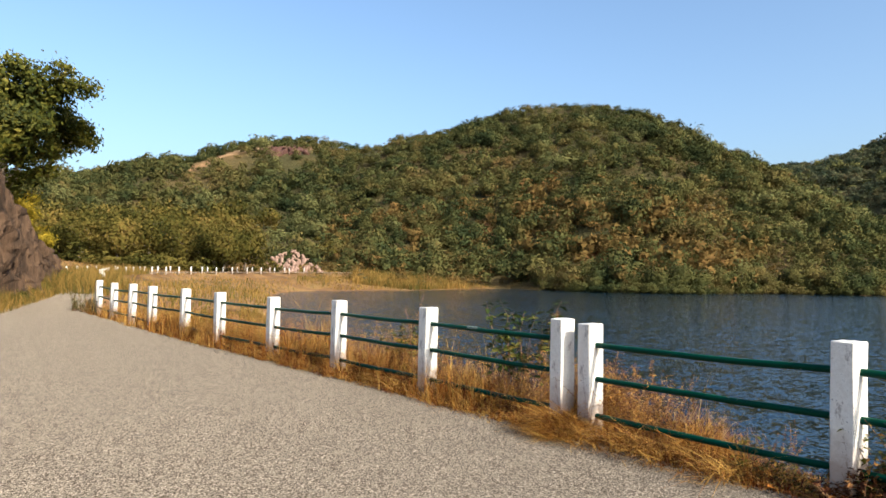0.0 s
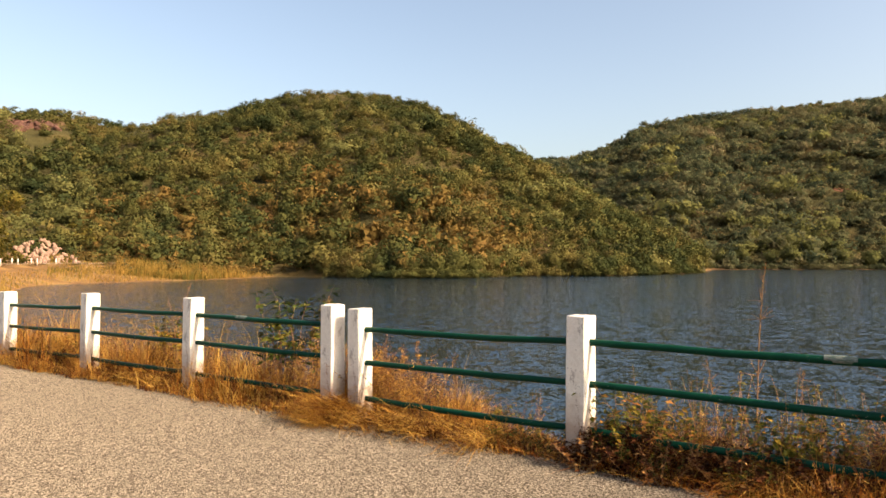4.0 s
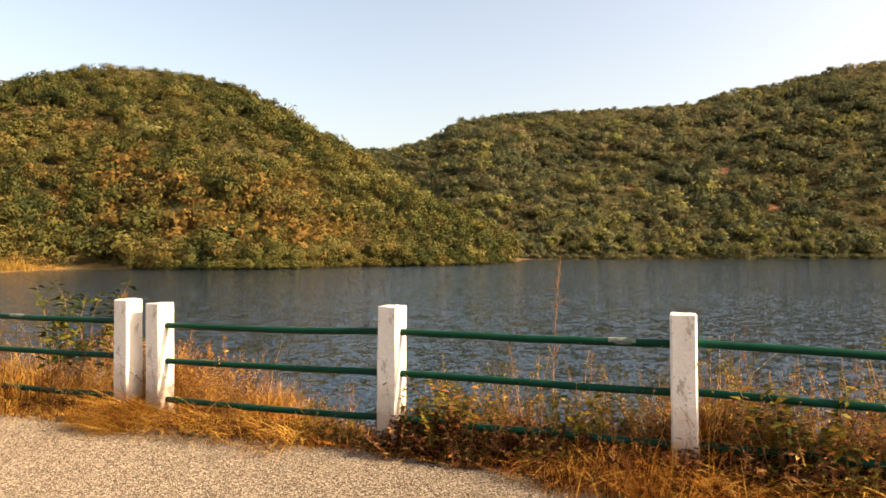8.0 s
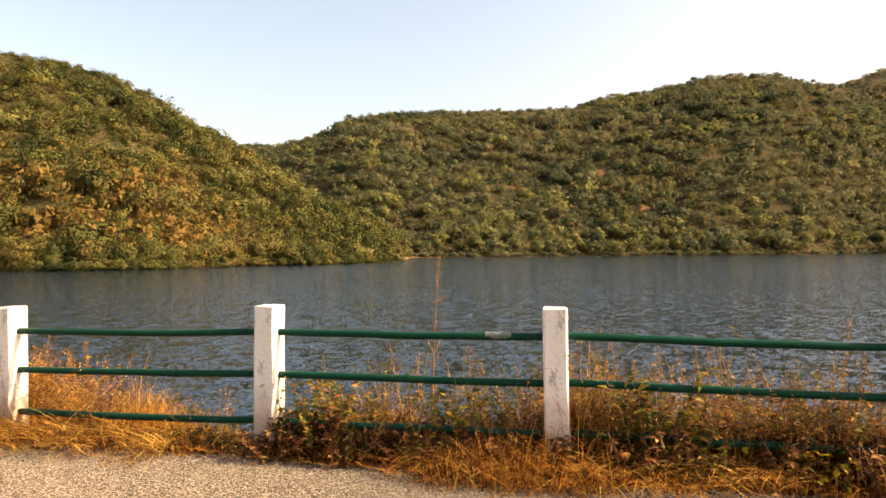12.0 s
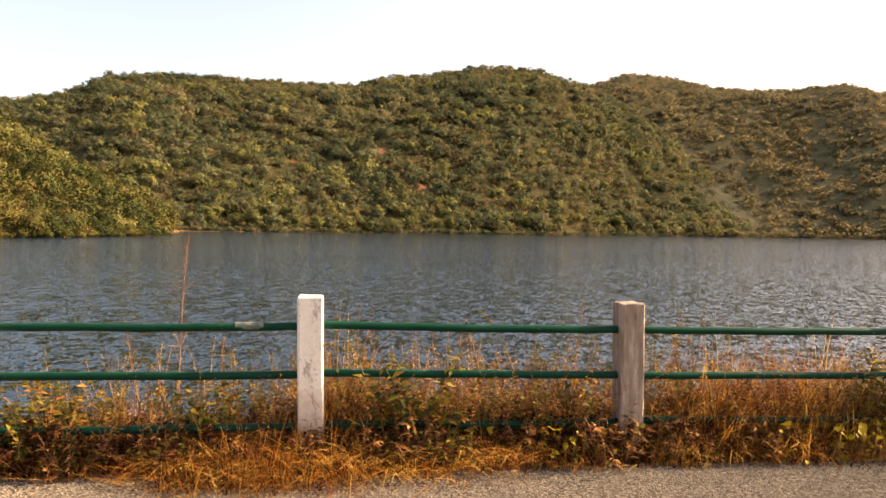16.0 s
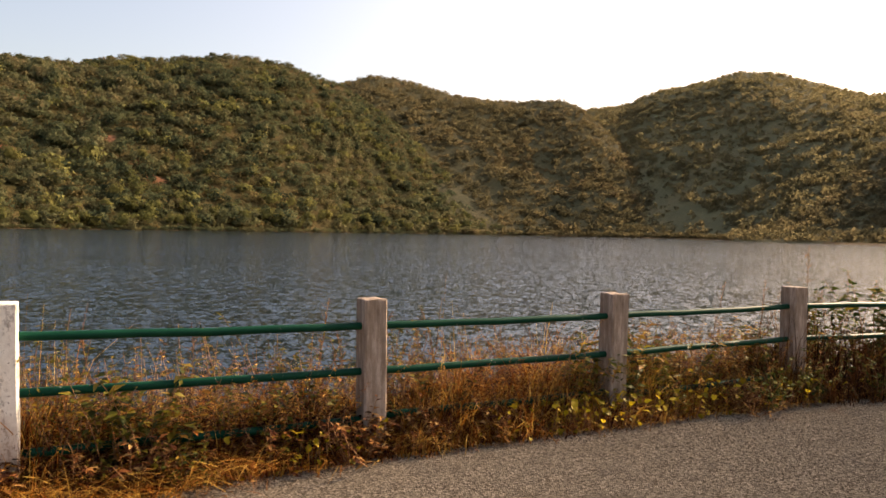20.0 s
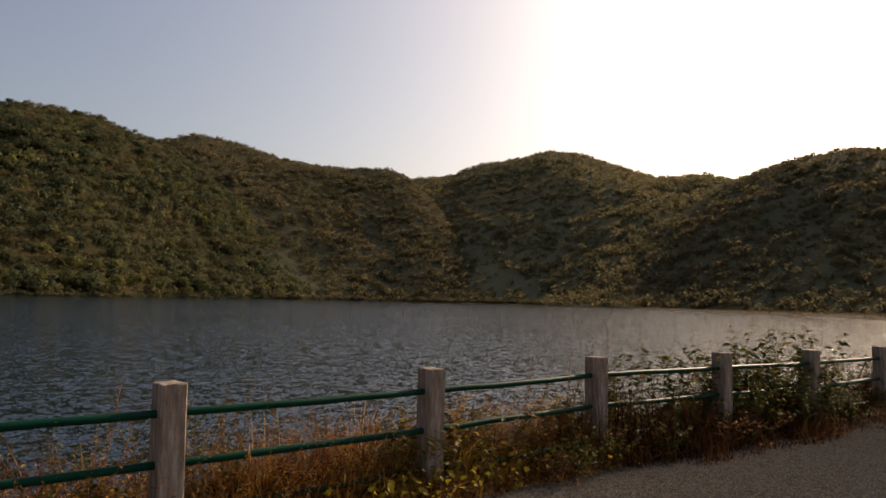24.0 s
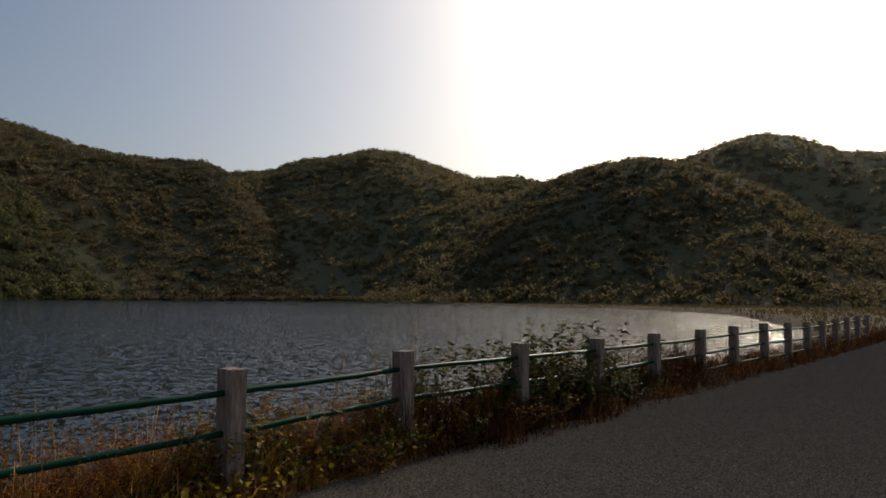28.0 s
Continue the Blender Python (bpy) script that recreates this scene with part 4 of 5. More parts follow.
def tree_meshes(seed, tall, spread, leaf, cards, material, lean=(0, 0), bare=0.35, clump=1.0):
    """A tapered trunk with limbs (one mesh) and a crown of leaf clumps round the ends of the limbs (another)."""
    rng = np.random.default_rng(seed)
    wood, ends = [], []
    trunk = limb(rng, (0, 0, -0.3), (lean[0], lean[1], 1), tall * 0.55, 0.25, 8)
    r0 = tall * 0.028
    wood.append(tube(trunk, np.linspace(r0, r0 * 0.55, len(trunk)), 8))
    n = 9
    for i in range(n):
        k = int(len(trunk) * (bare + (1 - bare) * i / n))
        k = min(max(k, 2), len(trunk) - 1)
        a = i * 2.4 + rng.uniform(-0.5, 0.5)
        up = rng.uniform(0.25, 1.1)
        b = limb(rng, trunk[k], (math.cos(a), math.sin(a), up), spread * rng.uniform(0.6, 1.0), 0.6, 6)
        wood.append(tube(b, np.linspace(r0 * 0.42, r0 * 0.10, len(b)), 6))
        for j in (3, 4, 5, 6):
            c = limb(rng, b[min(j, 6)], rng.normal(0, 1, 3) + [0, 0, 0.5], spread * 0.35, 0.7, 4)
            wood.append(tube(c, np.linspace(r0 * 0.14, r0 * 0.03, len(c)), 4))
            ends += [c[-1], c[2], b[min(j, 6)]]
    ends = np.array(ends)
    per = max(3, cards // len(ends))
    cc = np.repeat(ends, per, 0) + rng.normal(0, 1, (len(ends) * per, 3)) * spread * 0.13 * clump * [1, 1, 0.75]
    nn = cc - (trunk[-1] * [1, 1, 0.9])
    nn /= np.linalg.norm(nn, axis=1)[:, None] + 1e-6
    lv, lf, ln = leaf_cards(rng, cc, nn, leaf)
    wv, wf = joined(wood)
    return mesh_of("trunk", wv, wf, BARK, True), mesh_of("crown", lv, lf, material, normals=ln)


def plant_tree(meshes, m, label, group=""):
    ob = empty("tree", m, label, "tree", group)
    part("trunk", meshes[0], ob)
    part("crown", meshes[1], ob)
    return ob


big = tree_meshes(5, 8.5, 4.3, 0.075, 34000, CROWN, lean=(0.1, 0.05), bare=0.38, clump=0.50)
plant_tree(big, pose(-18.8, 28.6, 3.2, 0, 0, 30) @ Matrix.Scale(1.04, 4), "spreading dark green tree growing over the rock cutting")
cliff_bush = tree_meshes(6, 2.2, 1.5, 0.055, 2600, YELLOW, bare=0.1)
foot_bush = tree_meshes(7, 1.3, 1.0, 0.05, 2200, CROWN, bare=0.05, clump=1.5)
for (x, y, z, s) in ((-20.3, 32.6, 3.0, 0.7), (-21.9, 36.0, 2.5, 0.6), (-24.4, 41.4, 2.3, 0.8), (-18.9, 30.2, 3.7, 0.6)):
    ob = plant_tree(cliff_bush, pose(x, y, z, 0, 0, 40 * x) @ Matrix.Scale(s, 4), "small yellow-flowered bush on the rock cutting", "bushes on the rock cutting")
    ob.name = "bush"
for (x, y, s, a) in ((-15.6, 25.4, 0.42, 20), (-17.0, 28.6, 0.36, 90), (-18.3, 31.3, 0.5, 160), (-19.7, 34.0, 0.36, 250), (-21.5, 37.6, 0.55, 300), (-23.2, 41.2, 0.5, 40), (-25.1, 45.2, 0.7, 120)):
    ob = plant_tree(foot_bush, pose(x, y, float(lift(x, y)) - 0.05, 0, 0, a) @ Matrix.Scale(s, 4), "low green bush at the foot of the rock cutting", "bushes under the rock cutting")
    ob.name = "bush"

# ---------------------------------------------------------------- single trees: the grove behind the inlet and the far shore
GROVE_TREES = [tree_meshes(40 + i, 7.5, 3.6, 0.19, 2600, GROVE, bare=0.05, clump=2.1) for i in range(4)]
SHORE_TREES = [tree_meshes(50 + i, 5.0, 2.6, 0.17, 1500, WOODS, bare=0.1, clump=1.8) for i in range(4)]
LAKE_TREES = [tree_meshes(60 + i, 9.0, 3.6, 0.36, 800, FRESH, bare=0.2, clump=1.7) for i in range(3)]
trng = np.random.default_rng(99)
for i in range(40):
    az = -31 + 15.5 * (i + trng.uniform(-0.4, 0.4)) / 40
    r = trng.uniform(118, 150) if i % 2 else trng.uniform(108, 124)
    x, y = place(az, r)
    plant_tree(GROVE_TREES[i % 4], pose(x, y, float(ground(np.array([x]), np.array([y]))[0]) + 0.6, 0, 0, trng.uniform(0, 360)) @ Matrix.Scale(trng.uniform(0.65, 1.1), 4), "yellowing leafy tree in the grove behind the inlet", "grove behind the inlet")
for i in range(44):
    az = 8.2 + 30.2 * (i + trng.uniform(-0.35, 0.35)) / 44
    rb = float(np.interp(az, HILL_B["az"], HILL_B["base"]))
    r = rb + trng.uniform(0.5, 7)
    x, y, z = on_hill(HILL_B, az, r)
    plant_tree(SHORE_TREES[i % 4], pose(x, y, max(z, LAKE_Z), 0, 0, trng.uniform(0, 360)) @ Matrix.Scale(trng.uniform(0.55, 1.05), 4), "low bushy green tree at the water's edge", "trees along the near shore")
for i in range(84):
    az = 37.5 + 46 * (i + trng.uniform(-0.4, 0.4)) / 84
    rb = float(np.interp(az, HILL_C["az"], HILL_C["base"]))
    x, y, z = on_hill(HILL_C, az, rb + (trng.uniform(2, 18) if i % 3 else trng.uniform(18, 80)))
    plant_tree(LAKE_TREES[i % 3], pose(x, y, max(z, LAKE_Z), 0, 0, trng.uniform(0, 360)) @ Matrix.Scale(trng.uniform(0.7, 1.15), 4), "upright green tree on the opposite shore", "trees along the opposite shore")


# ---------------------------------------------------------------- rocks
def rock_mesh(seed, material):
    rng = np.random.default_rng(seed)
    bm = bmesh.new()
    bmesh.ops.create_icosphere(bm, subdivisions=2, radius=1.0)
    k = rng.normal(0, 1, (7, 3))
    for v in bm.verts:
        c = np.array(v.co)
        lim = min([1.0] + [0.62 / max(0.2, float(c @ q / np.linalg.norm(q))) for q in k])
        v.co = Vector(c * lim * (1 + rng.uniform(-0.05, 0.05)))
    return bm_mesh("rock", bm, material)


SCREE = [rock_mesh(i, PINK_ROCK) for i in range(5)]
CRAGS = [rock_mesh(20 + i, RED_ROCK) for i in range(4)]
krng = np.random.default_rng(12)
for i in range(130):
    az, r = krng.normal(-12.4, 1.0), krng.uniform(119, 134)
    x, y = place(az, r)
    z = float(ground(np.array([x]), np.array([y]))[0]) + max(0, (r - 121) * 0.26) * max(0.0, 1 - abs(az + 12.4) / 2.6)
    s = krng.uniform(0.22, 0.62)
    ob = new("rock", SCREE[i % 5])
    ob.matrix_world = pose(x, y, z, krng.uniform(0, 90), krng.uniform(0, 90), krng.uniform(0, 360)) @ Matrix.Diagonal((s, s * 0.8, s * 0.7, 1))
    tagged(ob, "pale pinkish broken rock in the scree pile", "rock", "scree pile by the inlet")
for i in range(44):
    az, r = krng.normal(-13.2, 0.85), krng.uniform(248, 274)
    x, y, z = on_hill(HILL_A, az, r)
    s = krng.uniform(0.7, 2.4)
    ob = new("rock", CRAGS[i % 4])
    ob.matrix_world = pose(x, y, z, krng.uniform(0, 40), krng.uniform(0, 40), krng.uniform(0, 360)) @ Matrix.Diagonal((s * 1.3, s, s * 0.7, 1))
    tagged(ob, "dark reddish crag on the stony hill", "rock", "crags on the stony hill")


# ---------------------------------------------------------------- grasses
def blades(rng, root, tall, lean_dir, lean, wide, segs=3, curl=1.8):
    """Curved, tapering grass blades as quads. root (n, 3); tall, lean, wide (n); lean_dir (n, 2)."""
    n = len(root)
    t = np.linspace(0, 1, segs + 1)
    side = np.stack([-lean_dir[:, 1], lean_dir[:, 0]], 1)
    turn = rng.uniform(0, np.pi, n)
    sx = side[:, 0] * np.cos(turn) + lean_dir[:, 0] * np.sin(turn)
    sy = side[:, 1] * np.cos(turn) + lean_dir[:, 1] * np.sin(turn)
    bend = lean[:, None] * t[None, :] ** curl
    ang = np.clip(bend, 0, 2.5)
    step = tall[:, None] / segs
    fx = np.concatenate([np.zeros((n, 1)), np.cumsum(np.sin(ang[:, 1:]) * step, 1)], 1)
    fz = np.concatenate([np.zeros((n, 1)), np.cumsum(np.cos(ang[:, 1:]) * step, 1)], 1)
    cx = root[:, 0:1] + lean_dir[:, 0:1] * fx
    cy = root[:, 1:2] + lean_dir[:, 1:2] * fx
    cz = np.maximum(root[:, 2:3] + fz, root[:, 2:3] - 0.02)
    w = wide[:, None] * (1 - 0.85 * t[None, :])
    L = np.stack([cx - sx[:, None] * w, cy - sy[:, None] * w, cz], 2)
    R = np.stack([cx + sx[:, None] * w, cy + sy[:, None] * w, cz], 2)
    v = np.stack([L, R], 2).reshape(-1, 3)
    per = 2 * (segs + 1)
    k = np.arange(n)[:, None, None] * per
    q = (np.arange(segs) * 2)[None, :, None] + np.array([0, 1, 3, 2])[None, None, :]
    return v, (k + q).reshape(-1, 4)


def sward(name, label, material, seed, k0, k1, d0, d1, tufts, per, tall, lean, wide=0.0035, toward=None, bias=0.0, shape=None, curl=1.8):
    """Grass in tufts between two posts, from d0 (on the road's edge) to d1 (down the bank)."""
    rng = np.random.default_rng(seed)
    roots, hh = [], []
    for _ in range(tufts):
        k, d = rng.uniform(k0, k1), d0 + (d1 - d0) * rng.uniform(0, 1) ** (1.0 + bias)
        x, y = along(k, d)
        h = tall * rng.uniform(0.55, 1.25) * (shape(k, d) if shape else 1.0) * (0.85 + 0.75 * float(fbm(x, y, 1.7, 2, 6)))
        if h < 0.05:
            continue
        n = int(per * rng.uniform(0.5, 1.5))
        p = np.stack([x + rng.normal(0, 0.05, n), y + rng.normal(0, 0.05, n)], 1)
        roots.append(p)
        hh.append(h * rng.uniform(0.45, 1.15, n))
    p, h = np.concatenate(roots), np.concatenate(hh)
    z = ground(p[:, 0], p[:, 1]) - 0.01
    n = len(p)
    a = rng.uniform(0, 2 * np.pi, n) if toward is None else rng.normal(math.radians(toward), 0.8, n)
    v, f = blades(rng, np.column_stack([p, z]), h, np.stack([np.cos(a), np.sin(a)], 1), np.abs(rng.normal(lean, 0.45 * lean + 0.15, n)), wide * rng.uniform(0.6, 1.5, n), curl=curl)
    return tagged(new(name, mesh_of(name, v, f, material)), label, "grass", kind="stuff")


ROADWARD = 215.0      # the heading from the fence to the road


def thatch(name, label, material, seed, k0, k1, d0, d1, n, long, pile, toward=ROADWARD, fan=1.1, wide=0.0028):
    """Dead straw lying in a loose heap, strands crossing each other."""
    rng = np.random.default_rng(seed)
    mid, half = (d0 + d1) / 2, (d1 - d0) / 2
    k = np.clip(rng.normal((k0 + k1) / 2, (k1 - k0) / 3.2, n), k0, k1)
    d = mid + half * np.clip(rng.normal(0, 0.5, n), -1, 1)
    p = np.array([along(a, b) for a, b in zip(k, d)])
    heap = pile * np.clip(1 - ((d - mid) / half) ** 2, 0.05, 1) * (0.6 + 0.5 * fbm(p[:, 0], p[:, 1], 5.0, 2, seed))
    z = np.maximum(ground(p[:, 0], p[:, 1]), 0.0) + heap * rng.uniform(0.05, 1, n) ** 0.7
    a = rng.normal(math.radians(toward), fan, n)
    v, f = blades(rng, np.column_stack([p, z]), long * rng.uniform(0.5, 1.2, n), np.stack([np.cos(a), np.sin(a)], 1), np.clip(rng.normal(1.62, 0.22, n), 1.1, 2.1), wide * rng.uniform(0.6, 1.5, n), 4, 0.22)
    v[:, 2] = np.maximum(v[:, 2], 0.016)
    return tagged(new(name, mesh_of(name, v, f, material)), label, "grass", kind="stuff")



def dip(k, d):
    """Grass stands high by the double post and thins before the next one."""
    q = k + 0.22 * max(d, 0)
    return 1.0 if q < 10.45 else max(0.0, 1.0 - 2.6 * (q - 10.45))


sward("grass_far_verge", "golden dry grass along the fence towards the bend", STRAW, 1, -0.5, 5, -0.35, 3.0, 900, 12, 0.48, 1.0, 0.006)


def bend_grass(name, label, material, seed, n, tall):
    """Tall grass on both shoulders where the road swings out of sight."""
    rng = np.random.default_rng(seed)
    idx = np.where((EDGE[:, 1] > 31) & (EDGE[:, 1] < 75) & (EDGE[:, 0] < 0))[0]
    k = rng.choice(idx, n)
    d = rng.uniform(-3.6, 1.2, n)
    p = EDGE[k] + EDGE_N[k] * d[:, None] + rng.normal(0, 0.15, (n, 2))
    a = rng.uniform(0, 2 * np.pi, n)
    v, f = blades(rng, np.column_stack([p, lift(p[:, 0], p[:, 1]) - 0.05]), tall * rng.uniform(0.4, 1.25, n) * (0.9 + 0.5 * fbm(p[:, 0], p[:, 1], 0.5, 2, 4)), np.stack([np.cos(a), np.sin(a)], 1), np.abs(rng.normal(0.7, 0.35, n)), 0.013 * rng.uniform(0.6, 1.5, n), 3)
    return tagged(new(name, mesh_of(name, v, f, material)), label, "grass", kind="stuff")


bend_grass("grass_bend", "tall ochre grass on the shoulders of the road bend", MEADOW, 51, 9000, 1.0)
bend_grass("green_bend", "green weeds on the shoulders of the road bend", GROVE, 52, 3500, 0.9)
sward("grass_flat", "tall straw grass on the flat by the inlet", MEADOW, 2, -3, 5, 2.0, 14.0, 2200, 10, 0.55, 0.9, 0.006)
sward("grass_left_verge", "golden dry grass round the whitewashed posts", STRAW, 3, 3.5, 9.5, -0.12, 1.4, 1050, 20, 0.66, 1.3, 0.0030)
sward("grass_left_russet", "rust coloured grass low under the rails", RUSSET, 16, 3.0, 9.8, -0.25, 0.9, 1100, 14, 0.48, 1.4, 0.0040)
sward("grass_left_tall", "loose upright golden stalks behind the whitewashed posts", STRAW, 17, 4.0, 9.5, 0.2, 1.4, 190, 12, 0.72, 0.6, 0.0032)
sward("grass_flopped", "long straw grass fallen over the road's edge", STRAW, 4, 8.3, 10.75, -0.42, 0.12, 200, 26, 0.40, 2.0, 0.0030, toward=ROADWARD, curl=0.35)
thatch("straw_heap", "heap of flattened golden straw at the foot of the double post", STRAW, 41, 9.0, 10.7, -0.55, 0.12, 2600, 0.42, 0.17, wide=0.0034)
thatch("straw_mat", "flattened straw along the foot of the whitewashed posts", STRAW, 42, 4.0, 9.6, -0.34, 0.15, 3000, 0.34, 0.10, wide=0.0036)
thatch("red_thatch", "matted red-brown dead grass at the road's edge", RUSSET, 43, 9.6, 15.4, -0.34, 0.25, 5200, 0.26, 0.12, fan=1.8)
thatch("post_straw", "bleached straw fallen round the foot of the post", STRAW, 44, 11.6, 12.5, -0.50, 0.1, 520, 0.40, 0.13, fan=1.4)
thatch("post_thatch", "russet grass fallen round the foot of the post onto the asphalt", RUSSET, 45, 11.5, 12.6, -0.55, 0.1, 1400, 0.34, 0.14, fan=1.4)
thatch("shade_thatch", "matted brown dead grass along the shaded fence", WITHERED_SHADED, 46, 14.5, 20.0, -0.55, 0.4, 4200, 0.34, 0.16, fan=2.0, wide=0.004)
sward("grass_double_post", "upright golden grass behind the double post", STRAW, 5, 9.7, 10.7, 0.12, 1.0, 170, 28, 0.70, 1.4, 0.0022, shape=dip)
sward("grass_double_russet", "rust coloured grass behind the double post", RUSSET, 18, 8.6, 10.8, 0.1, 1.0, 230, 28, 0.44, 1.5, 0.0022, shape=dip)
sward("grass_low_left", "short russet grass at the foot of the fence", RUSSET, 6, 9.8, 11.7, -0.18, 0.5, 330, 18, 0.20, 1.2, 0.0034)
sward("grass_middle", "russet dry grass between the posts", RUSSET, 7, 11.1, 12.2, 0.15, 1.1, 190, 14, 0.36, 1.2, 0.0028)
sward("grass_middle_straw", "tangled straw between the posts", STRAW, 19, 11.4, 12.2, 0.1, 0.9, 60, 10, 0.42, 1.4, 0.0024)
sward("grass_spill", "rust coloured grass spilling onto the asphalt", RUSSET, 8, 11.6, 12.15, -0.50, -0.02, 140, 26, 0.34, 1.8, 0.0028, toward=ROADWARD, curl=0.6)
sward("grass_spill_straw", "straw blades arching over the asphalt", STRAW, 20, 11.65, 12.3, -0.3, 0.1, 40, 14, 0.46, 2.4, 0.0028, toward=ROADWARD)
sward("grass_russet", "dense russet grass and dead stalks", RUSSET, 9, 12.0, 14.8, 0.0, 1.1, 800, 26, 0.54, 1.2, 0.0026)
sward("grass_russet_front", "low rust coloured grass at the asphalt's edge", RUSSET, 21, 12.0, 15.6, -0.24, 0.1, 520, 22, 0.20, 1.4, 0.0028)
sward("grass_russet_thick", "thick red-brown grass hiding the lowest rail", RUSSET, 23, 12.05, 13.5, -0.12, 0.35, 420, 26, 0.36, 1.2, 0.0026)
sward("grass_russet_tangle", "tangled dead grass between the rails", RUSSET, 24, 11.1, 14.9, -0.05, 0.8, 420, 20, 0.40, 1.7, 0.0024)
sward("grass_left_base", "red-brown grass at the foot of the whitewashed posts", RUSSET, 25, 3.5, 9.2, -0.30, 0.1, 520, 20, 0.20, 1.5, 0.0036)
sward("grass_russet_tall", "taller thin russet stalks behind the rails", RUSSET, 10, 12.0, 13.6, 0.15, 0.9, 90, 12, 0.78, 0.7, 0.0024)
sward("grass_russet_dense", "dense dark red stalks hiding the lowest rail", RUSSET, 29, 11.9, 15.0, -0.1, 0.5, 620, 24, 0.40, 1.3, 0.0028)
sward("grass_dead_dense", "withered stalks among the red grass, their shade put into the colour", WITHERED_SHADED, 30, 11.2, 15.2, -0.15, 0.5, 520, 22, 0.34, 1.4, 0.0030)
sward("grass_russet_bright", "bright orange-red grass standing through the rails", RUSSET, 53, 12.0, 14.7, -0.05, 0.55, 420, 18, 0.62, 1.1, 0.0046)
sward("grass_russet_glow", "loose fans of orange grass over the road's edge", RUSSET, 54, 12.3, 15.2, -0.22, 0.05, 220, 14, 0.34, 1.6, 0.0050, toward=ROADWARD)
sward("grass_russet_right", "russet grass in the shade of the posts", RUSSET, 22, 14.4, 16.4, -0.1, 0.9, 330, 18, 0.36, 1.1, 0.0034)
sward("grass_straw_mixed", "scattered straw coloured blades", STRAW, 11, 11.2, 16.0, 0.0, 1.0, 110, 8, 0.46, 1.4, 0.0024)
sward("grass_right", "brown grass along the fence towards the cove", WITHERED_SHADED, 12, 15.0, 20.5, -0.50, 1.6, 1500, 14, 0.46, 1.1, 0.0045)
sward("grass_right_thick", "tall dense dead brown weeds filling the fence", WITHERED_SHADED, 26, 14.8, 19.0, -0.2, 0.7, 900, 15, 0.72, 0.8, 0.0042)
sward("grass_right_edge", "low brown grass spilling over the asphalt towards the cove", WITHERED_SHADED, 27, 15.2, 30.0, -0.75, -0.1, 1100, 14, 0.26, 1.5, 0.006)
sward("grass_right_far", "dull brown grass along the fence by the cove", WITHERED_SHADED, 28, 18.5, 32.0, -0.6, 2.4, 1500, 14, 0.55, 0.9, 0.007)
sward("grass_right_straw", "pale dry grass along the fence towards the cove", STRAW, 13, 17.5, 30.0, -0.55, 2.3, 330, 9, 0.5, 1.0, 0.006)
sward("grass_bank", "thin dry grass on the bank down to the water", STRAW, 14, 4.0, 9.3, 1.2, 3.6, 350, 8, 0.30, 0.9, 0.005)
sward("grass_bank_right", "thin brown grass on the bank down to the water", RUSSET, 15, 13.0, 24.0, 1.1, 3.5, 500, 8, 0.25, 0.9, 0.005)


def field(name, label, material, seed, az0, az1, r0, r1, n, tall, wide, gap=6.0):
    """Coarse far grass over a stretch of flat land."""
    rng = np.random.default_rng(seed)
    az, r = rng.uniform(az0, az1, n), np.sqrt(rng.uniform(r0 ** 2, r1 ** 2, n))
    x, y = polar(az, r)
    z = ground(x, y)
    s = off_edge(x, y)
    ok = (z > LAKE_Z + 0.02) & ((s > 0.3) | (s < -gap))
    x, y, z = x[ok], y[ok], z[ok]
    m = len(x)
    a = rng.uniform(0, 2 * np.pi, m)
    patch = 0.7 + 0.6 * fbm(x, y, 0.08, 3, seed)
    v, f = blades(rng, np.column_stack([x, y, z - 0.02]), tall * patch * rng.uniform(0.5, 1.3, m), np.stack([np.cos(a), np.sin(a)], 1), np.abs(rng.normal(0.5, 0.3, m)), wide * rng.uniform(0.6, 1.5, m), 2)
    return tagged(new(name, mesh_of(name, v, f, material)), label, "grass", kind="stuff")


field("grass_inlet", "yellow grass on the flats across the inlet", MEADOW, 31, -30, 8, 30, 150, 32000, 0.55, 0.03)
field("grass_spit", "bright dry grass on the low spit at the water", MEADOW, 32, -12, 7.5, 96, 142, 12000, 0.8, 0.04)
field("grass_mound", "tall golden grass mounded along the inlet's shore", MEADOW, 36, -7.5, 2.5, 106, 121, 7000, 1.5, 0.045)
field("reeds_cove", "dull brown reeds on the marshy ground behind the cove", REED, 33, 108, 152, 60, 420, 26000, 0.8, 0.11)


def foot_grass(name, label, material, seed, n, tall):
    """A strip of grass between the asphalt and the rock cutting."""
    rng = np.random.default_rng(seed)
    line = np.array([(-13.2, 17.5), (-17.4, 28.5), (-23.4, 41.0), (-30.3, 55.0)])
    t = rng.uniform(0, 3, n)
    x, y = np.interp(t, range(4), line[:, 0]), np.interp(t, range(4), line[:, 1])
    e = rng.uniform(-0.5, 1.15, n)
    x, y = x + 0.88 * e, y + 0.47 * e
    z = lift(x, y) + np.clip(0.25 - 0.25 * e, -0.05, 0.4)
    a = rng.uniform(0, 2 * np.pi, n)
    v, f = blades(rng, np.column_stack([x, y, z - 0.05]), tall * rng.uniform(0.4, 1.3, n), np.stack([np.cos(a), np.sin(a)], 1), np.abs(rng.normal(0.9, 0.5, n)), 0.008 * rng.uniform(0.6, 1.5, n), 3)
    return tagged(new(name, mesh_of(name, v, f, material)), label, "grass", kind="stuff")


foot_grass("grass_cutting", "dry golden grass at the foot of the rock cutting", MEADOW, 34, 9000, 0.45)
foot_grass("green_cutting", "green weeds at the foot of the rock cutting", GROVE, 35, 3000, 0.40)


